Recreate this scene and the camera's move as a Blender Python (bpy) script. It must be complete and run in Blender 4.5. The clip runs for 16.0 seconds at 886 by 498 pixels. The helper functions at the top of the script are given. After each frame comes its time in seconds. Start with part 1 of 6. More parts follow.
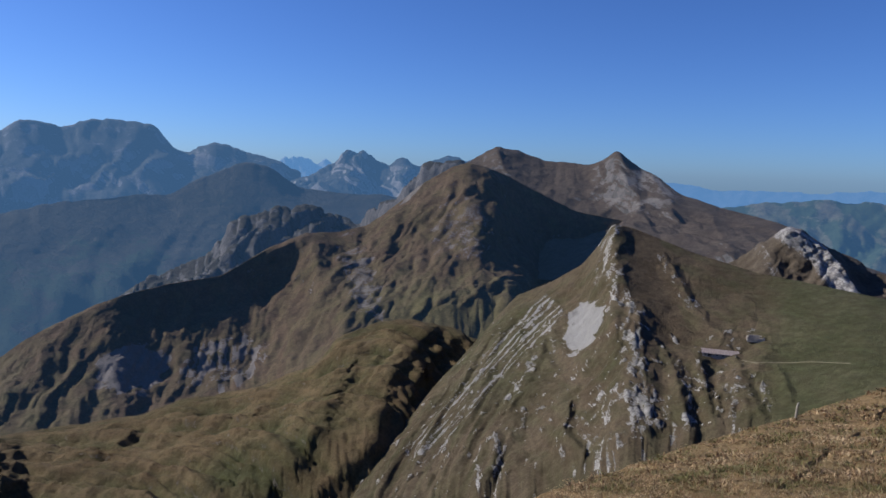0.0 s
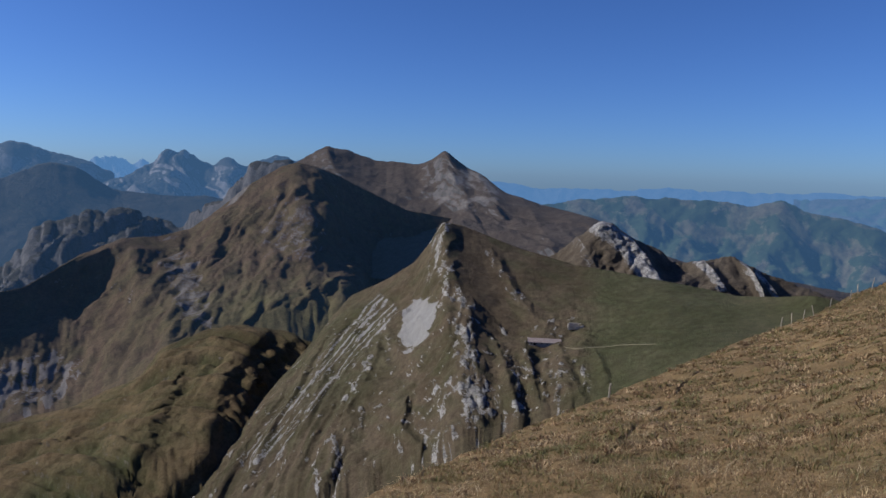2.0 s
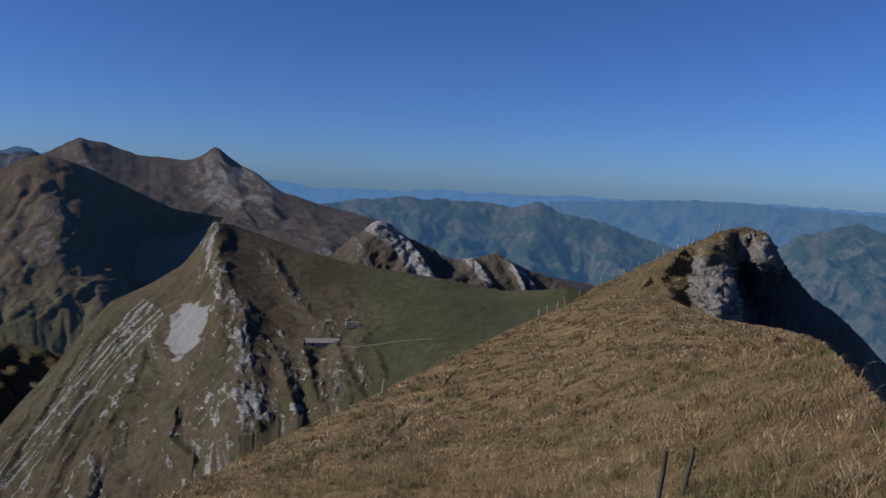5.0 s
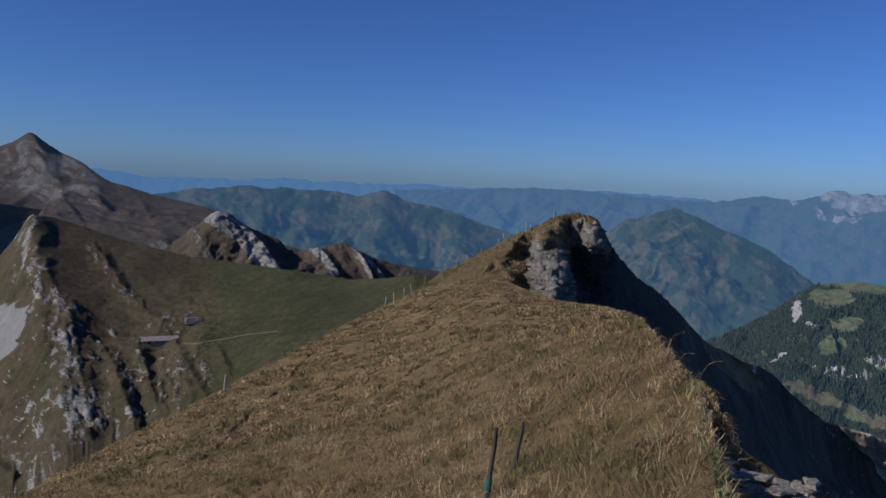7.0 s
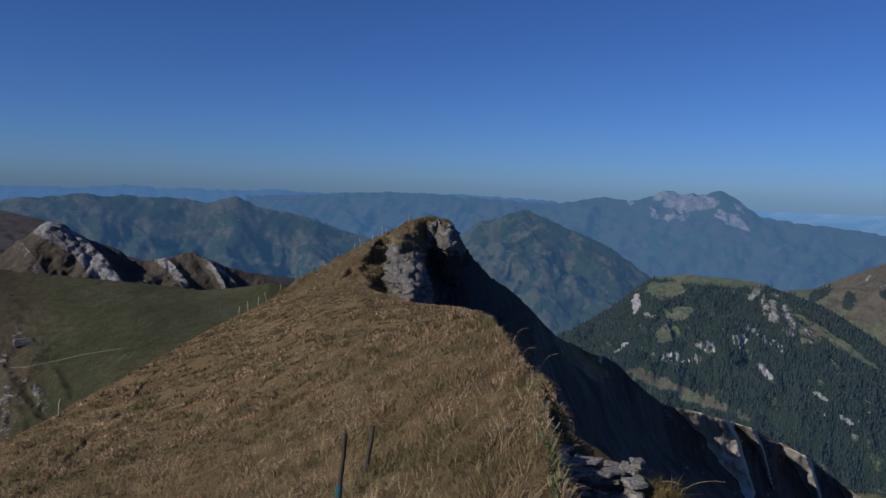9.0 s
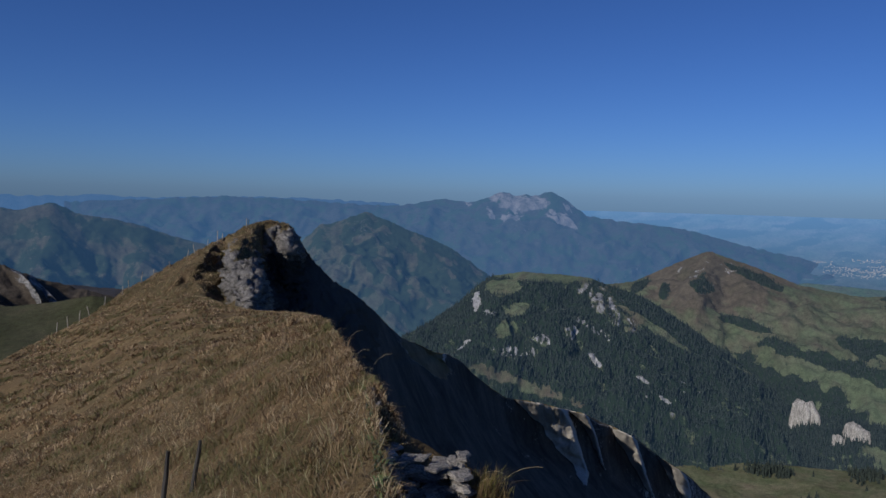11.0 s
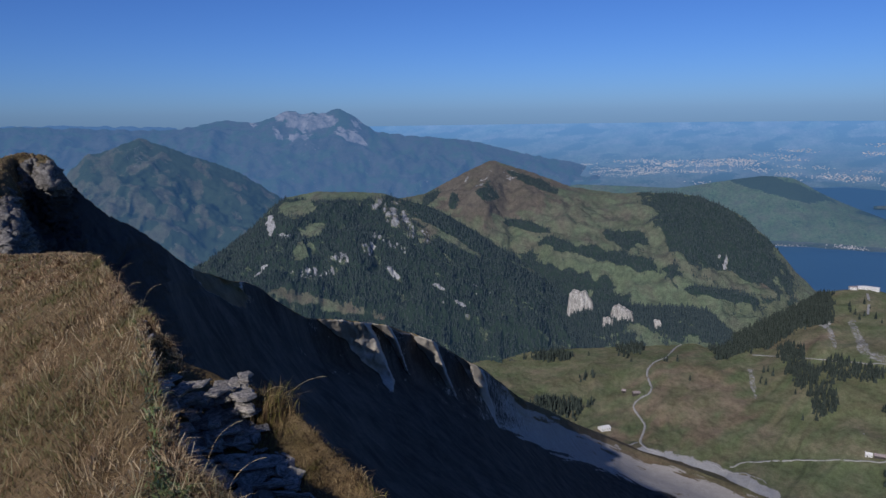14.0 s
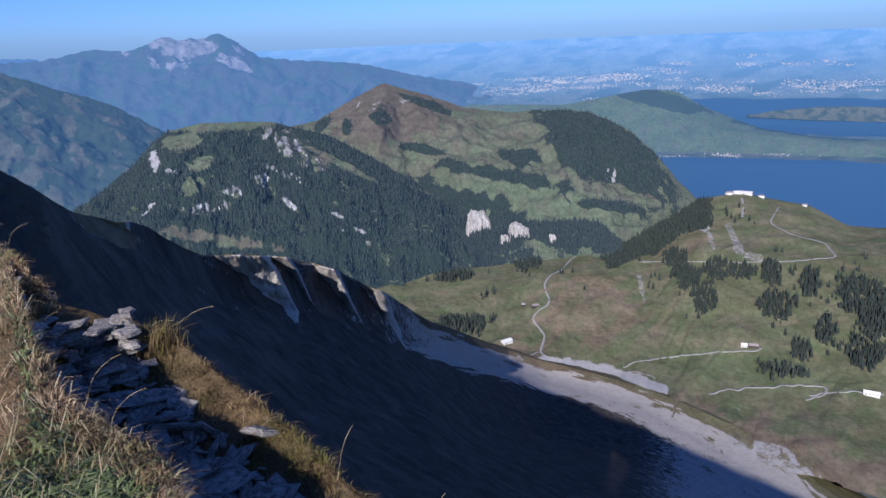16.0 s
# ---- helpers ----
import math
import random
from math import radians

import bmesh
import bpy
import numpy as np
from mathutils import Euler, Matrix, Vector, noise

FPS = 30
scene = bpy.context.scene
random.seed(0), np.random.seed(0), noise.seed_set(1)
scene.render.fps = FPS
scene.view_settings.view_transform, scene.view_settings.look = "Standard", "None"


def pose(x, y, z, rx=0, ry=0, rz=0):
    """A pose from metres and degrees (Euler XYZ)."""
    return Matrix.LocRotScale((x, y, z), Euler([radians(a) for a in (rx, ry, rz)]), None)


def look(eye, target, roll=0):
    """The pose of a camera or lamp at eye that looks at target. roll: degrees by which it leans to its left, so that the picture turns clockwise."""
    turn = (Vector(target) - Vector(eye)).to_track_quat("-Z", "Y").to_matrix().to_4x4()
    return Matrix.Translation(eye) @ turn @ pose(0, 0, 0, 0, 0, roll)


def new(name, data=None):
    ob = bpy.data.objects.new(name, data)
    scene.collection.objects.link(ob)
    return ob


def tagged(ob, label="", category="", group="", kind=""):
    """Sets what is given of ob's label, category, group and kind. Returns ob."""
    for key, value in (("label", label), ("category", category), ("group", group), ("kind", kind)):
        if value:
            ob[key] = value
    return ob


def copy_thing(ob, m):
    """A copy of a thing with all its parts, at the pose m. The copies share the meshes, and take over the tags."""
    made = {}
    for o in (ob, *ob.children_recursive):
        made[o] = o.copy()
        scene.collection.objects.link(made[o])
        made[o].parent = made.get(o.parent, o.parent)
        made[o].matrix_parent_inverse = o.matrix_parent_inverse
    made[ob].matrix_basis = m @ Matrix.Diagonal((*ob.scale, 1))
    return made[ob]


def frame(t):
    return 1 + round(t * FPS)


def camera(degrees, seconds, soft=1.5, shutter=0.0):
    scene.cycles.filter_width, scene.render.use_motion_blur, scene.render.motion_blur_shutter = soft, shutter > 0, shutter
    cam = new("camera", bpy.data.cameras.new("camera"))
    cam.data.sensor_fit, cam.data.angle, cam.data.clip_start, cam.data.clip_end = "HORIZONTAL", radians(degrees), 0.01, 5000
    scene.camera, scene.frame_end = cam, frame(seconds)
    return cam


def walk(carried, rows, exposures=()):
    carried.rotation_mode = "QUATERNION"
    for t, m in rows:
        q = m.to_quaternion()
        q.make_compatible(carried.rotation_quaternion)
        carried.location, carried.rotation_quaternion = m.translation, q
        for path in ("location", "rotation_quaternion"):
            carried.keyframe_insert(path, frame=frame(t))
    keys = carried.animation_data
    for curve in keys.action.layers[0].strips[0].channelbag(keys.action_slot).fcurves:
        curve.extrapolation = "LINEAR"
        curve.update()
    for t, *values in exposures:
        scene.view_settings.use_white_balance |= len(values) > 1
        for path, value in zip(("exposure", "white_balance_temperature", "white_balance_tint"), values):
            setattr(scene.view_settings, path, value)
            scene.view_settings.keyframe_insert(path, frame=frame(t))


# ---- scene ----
EXPOSURES = [(0.0, 0.42, 6250, 10), (2.0, 0.22, 6200, 10), (3.5, 0.06, 6150, 10), (7.0, -0.16, 6050, 10), (9.0, -0.35, 6000, 10), (12.5, -0.5, 5900, 11), (13.5, -0.4, 5850, 12), (14.5, 0.0, 5750, 14), (16.0, 0.5, 5550, 18)]
cam = camera(62.58, 16.0)
walk(cam, [
    (0.0, pose(-0.009, 0.600, 1.600, 83.80, -1.73, 0.87)),
    (0.5, pose(0.018, 0.600, 1.600, 83.85, -1.42, -1.74)),
    (1.0, pose(0.055, 0.597, 1.600, 83.93, -1.52, -5.30)),
    (1.5, pose(0.092, 0.593, 1.600, 84.01, -1.58, -8.78)),
    (2.0, pose(0.128, 0.586, 1.600, 84.14, -1.47, -12.31)),
    (2.5, pose(0.157, 0.579, 1.600, 84.32, -1.29, -15.21)),
    (3.0, pose(0.188, 0.570, 1.600, 84.50, -1.43, -18.22)),
    (3.5, pose(0.215, 0.560, 1.600, 84.65, -1.52, -20.99)),
    (4.0, pose(0.245, 0.548, 1.600, 84.82, -1.83, -24.05)),
    (6.5, pose(0.373, 0.470, 1.600, 84.29, -2.74, -38.39)),
    (7.0, pose(0.399, 0.448, 1.600, 84.34, -2.44, -41.74)),
    (7.5, pose(0.420, 0.428, 1.600, 84.46, -2.31, -44.43)),
    (8.0, pose(0.441, 0.407, 1.600, 84.60, -2.00, -47.25)),
    (8.5, pose(0.459, 0.386, 1.600, 84.78, -1.78, -49.91)),
    (9.0, pose(0.479, 0.361, 1.600, 85.10, -1.82, -53.02)),
    (9.5, pose(0.498, 0.335, 1.600, 85.38, -1.92, -56.02)),
    (12.0, pose(0.569, 0.190, 1.600, 85.52, -0.61, -71.50)),
    (12.5, pose(0.578, 0.162, 1.600, 85.10, -0.26, -74.37)),
    (13.0, pose(0.585, 0.133, 1.586, 83.38, 0.23, -77.21)),
    (13.5, pose(0.590, 0.110, 1.571, 81.51, 0.72, -79.42)),
    (14.0, pose(0.594, 0.085, 1.557, 79.31, 0.88, -81.84)),
    (14.5, pose(0.597, 0.064, 1.543, 77.65, 1.14, -83.85)),
    (15.0, pose(0.599, 0.040, 1.529, 76.07, 1.80, -86.16)),
    (15.5, pose(0.600, 0.017, 1.514, 74.64, 2.20, -88.36)),
    (16.0, pose(0.600, -0.004, 1.500, 73.20, 2.28, -90.33)),
], EXPOSURES)

# ---- light ----
SUN_AZ, SUN_EL = -74.0, 30.0        # bearing from the start view, height, in degrees
world = bpy.data.worlds.new("sky")
scene.world = world
world.use_nodes = True
wn = world.node_tree.nodes
sky = wn.new("ShaderNodeTexSky")
sky.sky_type, sky.sun_disc = "NISHITA", False
sky.sun_elevation, sky.sun_rotation = radians(SUN_EL), radians(SUN_AZ)
sky.altitude, sky.air_density, sky.dust_density, sky.ozone_density = 2200, 1.0, 2.0, 2.2
wn["Background"].inputs[1].default_value = 0.075
clear = wn.new("ShaderNodeMix")              # very clear, deep blue mountain air
clear.data_type, clear.blend_type = "RGBA", "MULTIPLY"
clear.inputs[0].default_value, clear.inputs[7].default_value = 1.0, (0.43, 0.66, 1.14, 1)
world.node_tree.links.new(sky.outputs[0], clear.inputs[6])
world.node_tree.links.new(clear.outputs[2], wn["Background"].inputs[0])
sun = bpy.data.lights.new("sun", "SUN")
sun.energy, sun.angle, sun.color = 4.6, radians(0.53), (1.0, 0.92, 0.80)
to_sun = Vector((math.sin(radians(SUN_AZ)) * math.cos(radians(SUN_EL)),
                 math.cos(radians(SUN_AZ)) * math.cos(radians(SUN_EL)), math.sin(radians(SUN_EL))))
sun_ob = new("sun", sun)
sun_ob.matrix_world = look((0, 0, 300), Vector((0, 0, 300)) - to_sun)

EYE_Z = 1.6
rng = np.random.default_rng(7)


# ---- noise ----
def gnoise(x, y, seed=0):
    """Smooth gradient noise in the plane, about -0.7 to 0.7."""
    xi, yi = np.floor(x).astype(np.int64), np.floor(y).astype(np.int64)
    xf, yf = x - xi, y - yi
    u, v = xf ** 3 * (xf * (xf * 6 - 15) + 10), yf ** 3 * (yf * (yf * 6 - 15) + 10)

    def corner(i, j):
        h = ((xi + i) * 374761393 + (yi + j) * 668265263 + seed * 974634533) & 0xFFFFFFFF
        h = ((h ^ (h >> 13)) * 1274126177) & 0xFFFFFFFF
        a = (h ^ (h >> 16)) * (2 * np.pi / 2 ** 32)
        return np.cos(a) * (xf - i) + np.sin(a) * (yf - j)
    a, b, c, d = corner(0, 0), corner(1, 0), corner(0, 1), corner(1, 1)
    return (a + (b - a) * u) * (1 - v) + (c + (d - c) * u) * v


def fbm(x, y, octaves=5, seed=0, gain=0.5):
    out, amp = np.zeros_like(x), 1.0
    for k in range(octaves):
        out = out + amp * gnoise(x, y, seed + k)
        x, y, amp = x * 2.03 + 11.3, y * 2.03 - 7.1, amp * gain
    return out


def ridged(x, y, octaves=4, seed=0, gain=0.5):
    out, amp = np.zeros_like(x), 1.0
    for k in range(octaves):
        out = out + amp * (0.5 - 2 * np.abs(gnoise(x, y, seed + k)))
        x, y, amp = x * 2.07 + 3.7, y * 2.07 + 5.9, amp * gain
    return out


def sstep(a, b, x):
    t = np.clip((x - a) / (b - a), 0, 1)
    return t * t * (3 - 2 * t)


# ---- materials ----
def nodes_of(name):
    m = bpy.data.materials.new(name)
    m.use_nodes = True
    t = m.node_tree
    return m, t, t.nodes["Principled BSDF"]


def n_noise(t, vec, scale, detail=6, rough=0.6, distortion=0.0):
    n = t.nodes.new("ShaderNodeTexNoise")
    n.inputs["Scale"].default_value, n.inputs["Detail"].default_value = scale, detail
    n.inputs["Roughness"].default_value, n.inputs["Distortion"].default_value = rough, distortion
    t.links.new(vec, n.inputs["Vector"])
    return n.outputs["Fac"]


def n_math(t, op, a, b, clamp=False):
    n = t.nodes.new("ShaderNodeMath")
    n.operation, n.use_clamp = op, clamp
    for i, v in enumerate((a, b)):
        if isinstance(v, (int, float)):
            n.inputs[i].default_value = v
        else:
            t.links.new(v, n.inputs[i])
    return n.outputs[0]


def n_range(t, v, a, b, c=0.0, d=1.0):
    n = t.nodes.new("ShaderNodeMapRange")
    n.interpolation_type = "SMOOTHSTEP"
    t.links.new(v, n.inputs[0])
    for i, k in enumerate((a, b, c, d)):
        n.inputs[i + 1].default_value = k
    return n.outputs[0]


def n_mix(t, f, a, b, blend="MIX"):
    n = t.nodes.new("ShaderNodeMix")
    n.data_type, n.blend_type = "RGBA", blend
    for sock, v in ((n.inputs[0], f), (n.inputs[6], a), (n.inputs[7], b)):
        if isinstance(v, (int, float)):
            sock.default_value = v
        elif isinstance(v, tuple):
            sock.default_value = (*v, 1)
        else:
            t.links.new(v, sock)
    return n.outputs[2]


def n_attr(t, name):
    n = t.nodes.new("ShaderNodeAttribute")
    n.attribute_name = name
    return n.outputs["Fac"]


def n_coord(t, stretch=(1, 1, 1)):
    g = t.nodes.new("ShaderNodeNewGeometry")
    m = t.nodes.new("ShaderNodeMapping")
    m.inputs["Scale"].default_value = stretch
    t.links.new(g.outputs["Position"], m.inputs["Vector"])
    return m.outputs[0]


def land(name, dry, green, rock, scree, size, bump=0.5, haze_glow=None, haze_strength=0.0, extra=None):
    """Mountain ground: turf from dry to green, bare rock, scree and wood, mixed by the mesh's own masks and by grain at
    several scales.
    size: metres of the coarse patches. The glow colour puts the haze of distance into the emission."""
    m, t, p = nodes_of(name)
    co = n_coord(t)
    coarse = n_noise(t, co, 1.0 / size, 5, 0.6)
    fine = n_noise(t, co, 7.0 / size, 8, 0.7)
    grit = n_noise(t, co, 34.0 / size, 5, 0.75)
    streak = n_noise(t, n_coord(t, (1, 1, 0.25)), 4.0 / size, 8, 0.7, 0.6)
    c1 = n_math(t, "SUBTRACT", coarse, 0.5)
    f1 = n_math(t, "ADD", n_math(t, "SUBTRACT", fine, 0.5), n_math(t, "MULTIPLY", n_math(t, "SUBTRACT", grit, 0.5), 0.9))
    g = n_math(t, "ADD", n_attr(t, "green"), n_math(t, "MULTIPLY", c1, 1.4), True)
    col = n_mix(t, g, dry, green)
    col = n_mix(t, n_range(t, coarse, 0.35, 0.65, 0.0, 0.5), col, n_mix(t, 1.0, col, (0.62, 0.52, 0.5), "MULTIPLY"))
    col = n_mix(t, n_range(t, fine, 0.3, 0.7, 0.0, 0.7), col, n_mix(t, 1.0, col, (0.45, 0.45, 0.43), "MULTIPLY"))
    col = n_mix(t, n_range(t, grit, 0.35, 0.65, 0.0, 0.55), col, n_mix(t, 1.0, col, (0.5, 0.5, 0.48), "MULTIPLY"))
    wood = n_range(t, n_math(t, "ADD", n_attr(t, "wood"), n_math(t, "MULTIPLY", f1, 0.8)), 0.42, 0.58)
    col = n_mix(t, wood, col, n_mix(t, fine, (0.012, 0.020, 0.012), (0.035, 0.05, 0.028)))
    sc = n_range(t, n_math(t, "ADD", n_attr(t, "scree"), n_math(t, "MULTIPLY", f1, 0.9)), 0.42, 0.58)
    scol = n_mix(t, streak, tuple(0.6 * c for c in scree), tuple(min(1, 1.3 * c) for c in scree))
    col = n_mix(t, sc, col, n_mix(t, n_range(t, grit, 0.3, 0.7, 0.0, 0.6), scol, n_mix(t, 1.0, scol, (0.6, 0.6, 0.6), "MULTIPLY")))
    rk = n_range(t, n_math(t, "ADD", n_attr(t, "rock"), n_math(t, "MULTIPLY", f1, 1.2)), 0.42, 0.56)
    crack = t.nodes.new("ShaderNodeTexVoronoi")
    crack.feature = "DISTANCE_TO_EDGE"
    crack.inputs["Scale"].default_value = 9.0 / size
    warp = t.nodes.new("ShaderNodeVectorMath")
    warp.operation = "MULTIPLY_ADD"
    wn_ = t.nodes.new("ShaderNodeTexNoise")
    wn_.inputs["Scale"].default_value = 6.0 / size
    t.links.new(co, wn_.inputs["Vector"])
    t.links.new(wn_.outputs["Color"], warp.inputs[0])
    warp.inputs[1].default_value = (size * 0.12,) * 3
    t.links.new(co, warp.inputs[2])
    t.links.new(warp.outputs[0], crack.inputs["Vector"])
    rcol = n_mix(t, n_range(t, streak, 0.3, 0.7), tuple(0.45 * c for c in rock), tuple(min(1, 1.3 * c) for c in rock))
    rcol = n_mix(t, n_range(t, crack.outputs["Distance"], 0.0, 0.11, 0.6 if size < 60 else 0.12, 0.0), rcol, tuple(0.22 * c for c in rock))
    rcol = n_mix(t, n_range(t, grit, 0.35, 0.7, 0.0, 0.6), rcol, n_mix(t, 1.0, rcol, (0.5, 0.5, 0.5), "MULTIPLY"))
    col = n_mix(t, rk, col, rcol)
    t.links.new(col, p.inputs["Base Color"])
    p.inputs["Roughness"].default_value = 0.95
    p.inputs["Specular IOR Level"].default_value = 0.1
    b = t.nodes.new("ShaderNodeBump")
    b.inputs["Strength"].default_value, b.inputs["Distance"].default_value = bump, size * 0.08
    t.links.new(n_math(t, "ADD", n_math(t, "ADD", fine, n_math(t, "MULTIPLY", grit, 0.35)), n_math(t, "MULTIPLY", streak, 0.5)), b.inputs["Height"])
    t.links.new(b.outputs[0], p.inputs["Normal"])
    if haze_glow:
        p.inputs["Emission Color"].default_value = (*haze_glow, 1)
        p.inputs["Emission Strength"].default_value = haze_strength
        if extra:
            t.links.new(n_math(t, "MULTIPLY", n_attr(t, extra), haze_strength), p.inputs["Emission Strength"])
    return m


# ---- terrain ----
def at(az, el, d):
    """The place at a bearing and height angle from the eye and a distance over the ground."""
    a = np.radians(az)
    return np.stack([np.sin(a) * d, np.cos(a) * d, EYE_Z + d * np.tan(np.radians(el))], -1)


def grid_mesh(name, P, masks, material, closed=False):
    r, c = P.shape[:2]
    i = np.arange(r * c).reshape(r, c)
    if closed:
        i = np.concatenate([i, i[:, :1]], 1)
    q = np.stack([i[:-1, :-1], i[1:, :-1], i[1:, 1:], i[:-1, 1:]], -1).reshape(-1, 4)
    me = bpy.data.meshes.new(name)
    me.vertices.add(r * c)
    me.vertices.foreach_set("co", P.reshape(-1).astype(np.float32))
    me.loops.add(q.size)
    me.loops.foreach_set("vertex_index", q.reshape(-1).astype(np.int32))
    me.polygons.add(len(q))
    me.polygons.foreach_set("loop_start", np.arange(0, q.size, 4, dtype=np.int32))
    me.polygons.foreach_set("use_smooth", np.ones(len(q), dtype=bool))
    for key in ("green", "rock", "scree", "wood", "haze_glow"):
        a = me.attributes.new(key, "FLOAT", "POINT")
        a.data.foreach_set("value", masks.get(key, np.zeros((r, c))).reshape(-1).astype(np.float32))
    me.update(calc_edges=True)
    me.materials.append(material)
    return new(name, me)


def normals_of(P):
    du, dv = np.gradient(P, axis=1), np.gradient(P, axis=0)
    n = np.cross(dv, du)
    n /= np.linalg.norm(n, axis=-1, keepdims=True) + 1e-9
    return np.where(n[..., 2:3] < 0, -n, n)


class Face:
    """A mountain side lofted between lines given by bearing, height angle and distance: back, crest, lines below, foot."""

    def __init__(self, az0, az1, n_az, lines, steps, amp=0.0, gully=0.0, length=100.0, lean=0.0, keep=0.25, seed=0, jag=0.0,
                 back=0.10, drop=0.10, calm=None, warp=0.8, gain=0.5):
        self.az = np.linspace(az0, az1, n_az) if np.isscalar(n_az) else np.asarray(n_az)
        rows = []
        for line in lines:
            a, e, d = np.array(line, float).T
            k = np.ones(5) / 5
            pad = lambda w: np.convolve(np.pad(w, 2, "edge"), k, "valid")
            rows.append(at(self.az, pad(np.interp(self.az, a, e)), pad(np.interp(self.az, a, d))))
        rows = np.array(rows)
        a, e, d = np.array(lines[0], float).T
        dist = np.interp(self.az, a, d)[:, None]
        if jag:
            arc = np.radians(self.az) * dist[:, 0]
            rows[0, :, 2] += jag * ridged(arc / length * 3, arc * 0 + seed, 5, seed + 50, 0.6)
        ways = np.stack([np.sin(np.radians(self.az)), np.cos(np.radians(self.az)), 0 * self.az], -1)
        b1 = rows[0] + ways * dist * back * 0.35 - np.array([0, 0, 1]) * dist * drop * 0.25
        b2 = rows[0] + ways * dist * back - np.array([0, 0, 1]) * dist * drop
        rows = np.concatenate([[b2, b1], rows])
        steps = [4, 8, *steps]
        out, v, k0 = [], [], 0
        for k in range(len(rows) - 1):
            p0, p1, p2, p3 = rows[max(k - 1, 0)], rows[k], rows[k + 1], rows[min(k + 2, len(rows) - 1)]
            if k < 2:
                p0, p3 = p1, p2
            if k == 2:
                p0 = p1
            for s in np.linspace(0, 1, steps[k], endpoint=(k == len(rows) - 2)):
                lin = p1 * (1 - s) + p2 * s
                cub = 0.5 * (2 * p1 + (p2 - p0) * s + (2 * p0 - 5 * p1 + 4 * p2 - p3) * s * s + (3 * p1 - p0 - 3 * p2 + p3) * s ** 3)
                out.append(lin * 0.35 + cub * 0.65)
                v.append(k - 2 + s)
        P = np.array(out)
        self.v = np.array(v)[:, None] + 0 * self.az[None]
        A = self.az[None] + 0 * self.v
        arc = np.radians(A) * np.hypot(P[..., 0], P[..., 1]).mean()
        down = np.linalg.norm(P - P[12:13], axis=-1)
        grow = np.where(self.v < 0, keep, keep + (1 - keep) * sstep(0, 1, down / (length * 1.2)))
        x, y = P[..., 0] / length, P[..., 1] / length
        wx = fbm(arc / length * 0.6, down / length * 0.6, 3, seed + 20) * warp
        h = amp * fbm(x * 1.3 + P[..., 2] / length, y * 1.3, 6, seed, gain)
        h = h + gully * ridged((arc + lean * down) / length * 1.2 + wx, down / length * 0.35 + wx * 0.5, 5, seed + 7, 0.5)
        if calm:
            h = h * calm(A, self.v)
        P = P + normals_of(P) * (h * grow)[..., None]
        self.relief = h * grow
        self.P, self.A, self.down = P, A, down
        self.N = normals_of(P)
        self.el = np.degrees(np.arctan2(P[..., 2] - EYE_Z, np.hypot(P[..., 0], P[..., 1])))
        self.wob = fbm(arc / length * 3, down / length * 3, 4, seed + 31)
        self.masks = {}

    def blob(self, az, el, ra, re, turn=0.0, rough=0.6):
        """A patch about a bearing and height angle, with a ragged edge: 1 inside, 0 outside."""
        x, y = self.A - az, self.el - el
        c, s = math.cos(radians(turn)), math.sin(radians(turn))
        r = np.hypot((x * c + y * s) / ra, (-x * s + y * c) / re)
        return sstep(1.25, 0.75, r + rough * self.wob)

    def along(self, line):
        """Distance in degrees from a line of bearings and height angles, the side (positive: beyond it), and how far along it, 0 to 1."""
        q = np.array(line, float)
        run = np.concatenate([[0], np.cumsum(np.hypot(np.diff(q[:, 0]), np.diff(q[:, 1])))])
        best, side, go = np.full(self.A.shape, 99.0), 0 * self.A, 0 * self.A
        for k in range(len(q) - 1):
            d = q[k + 1] - q[k]
            t = ((self.A - q[k, 0]) * d[0] + (self.el - q[k, 1]) * d[1]) / (d @ d)
            tc = np.clip(t, 0, 1)
            x, y = self.A - q[k, 0] - tc * d[0], self.el - q[k, 1] - tc * d[1]
            r = np.hypot(x, y)
            near = r < best
            best = np.where(near, r, best)
            side = np.where(near, np.sign(x * -d[1] + y * d[0]), side)
            go = np.where(near, (run[k] + tc * (run[k + 1] - run[k])) / run[-1], go)
        return best, side, go

    def spur(self, line, rise, left, right, fade=0.25):
        """A sharp rib that stands out from the slope by so many metres (negative: a gully), running down a line; its flanks are so many degrees wide."""
        r, side, go = self.along(line)
        w = np.where(side > 0, right, left)
        h = np.clip(1 - (r + 0.22 * w * self.wob) / w, 0, 1) ** 1.15
        h = h * (1 - fade * go) * sstep(-0.05, 0.12, self.v) * (0.85 + 0.5 * self.wob)
        eye = np.array([0, 0, EYE_Z])
        far = np.linalg.norm(self.P - eye, axis=-1)
        self.P = eye + (self.P - eye) * (1 - rise * h / far)[..., None]
        self.N = normals_of(self.P)

    def band(self, line, width, rough=0.8):
        """A ragged strip along a line: 1 on it, 0 beside it."""
        r = self.along(line)[0]
        return sstep(1.2, 0.6, r / width + rough * self.wob)

    def ribs(self, width, low, high, seed=15, lean=0.15):
        """Ribs that run down the slope: 1 on a rib, 0 between."""
        arc = np.radians(self.A) * np.hypot(self.P[..., 0], self.P[..., 1]).mean()
        return sstep(low, high, fbm((arc + lean * self.down) / width + 0.6 * self.wob, self.down / (width * 5) + self.wob, 5, seed, 0.62))

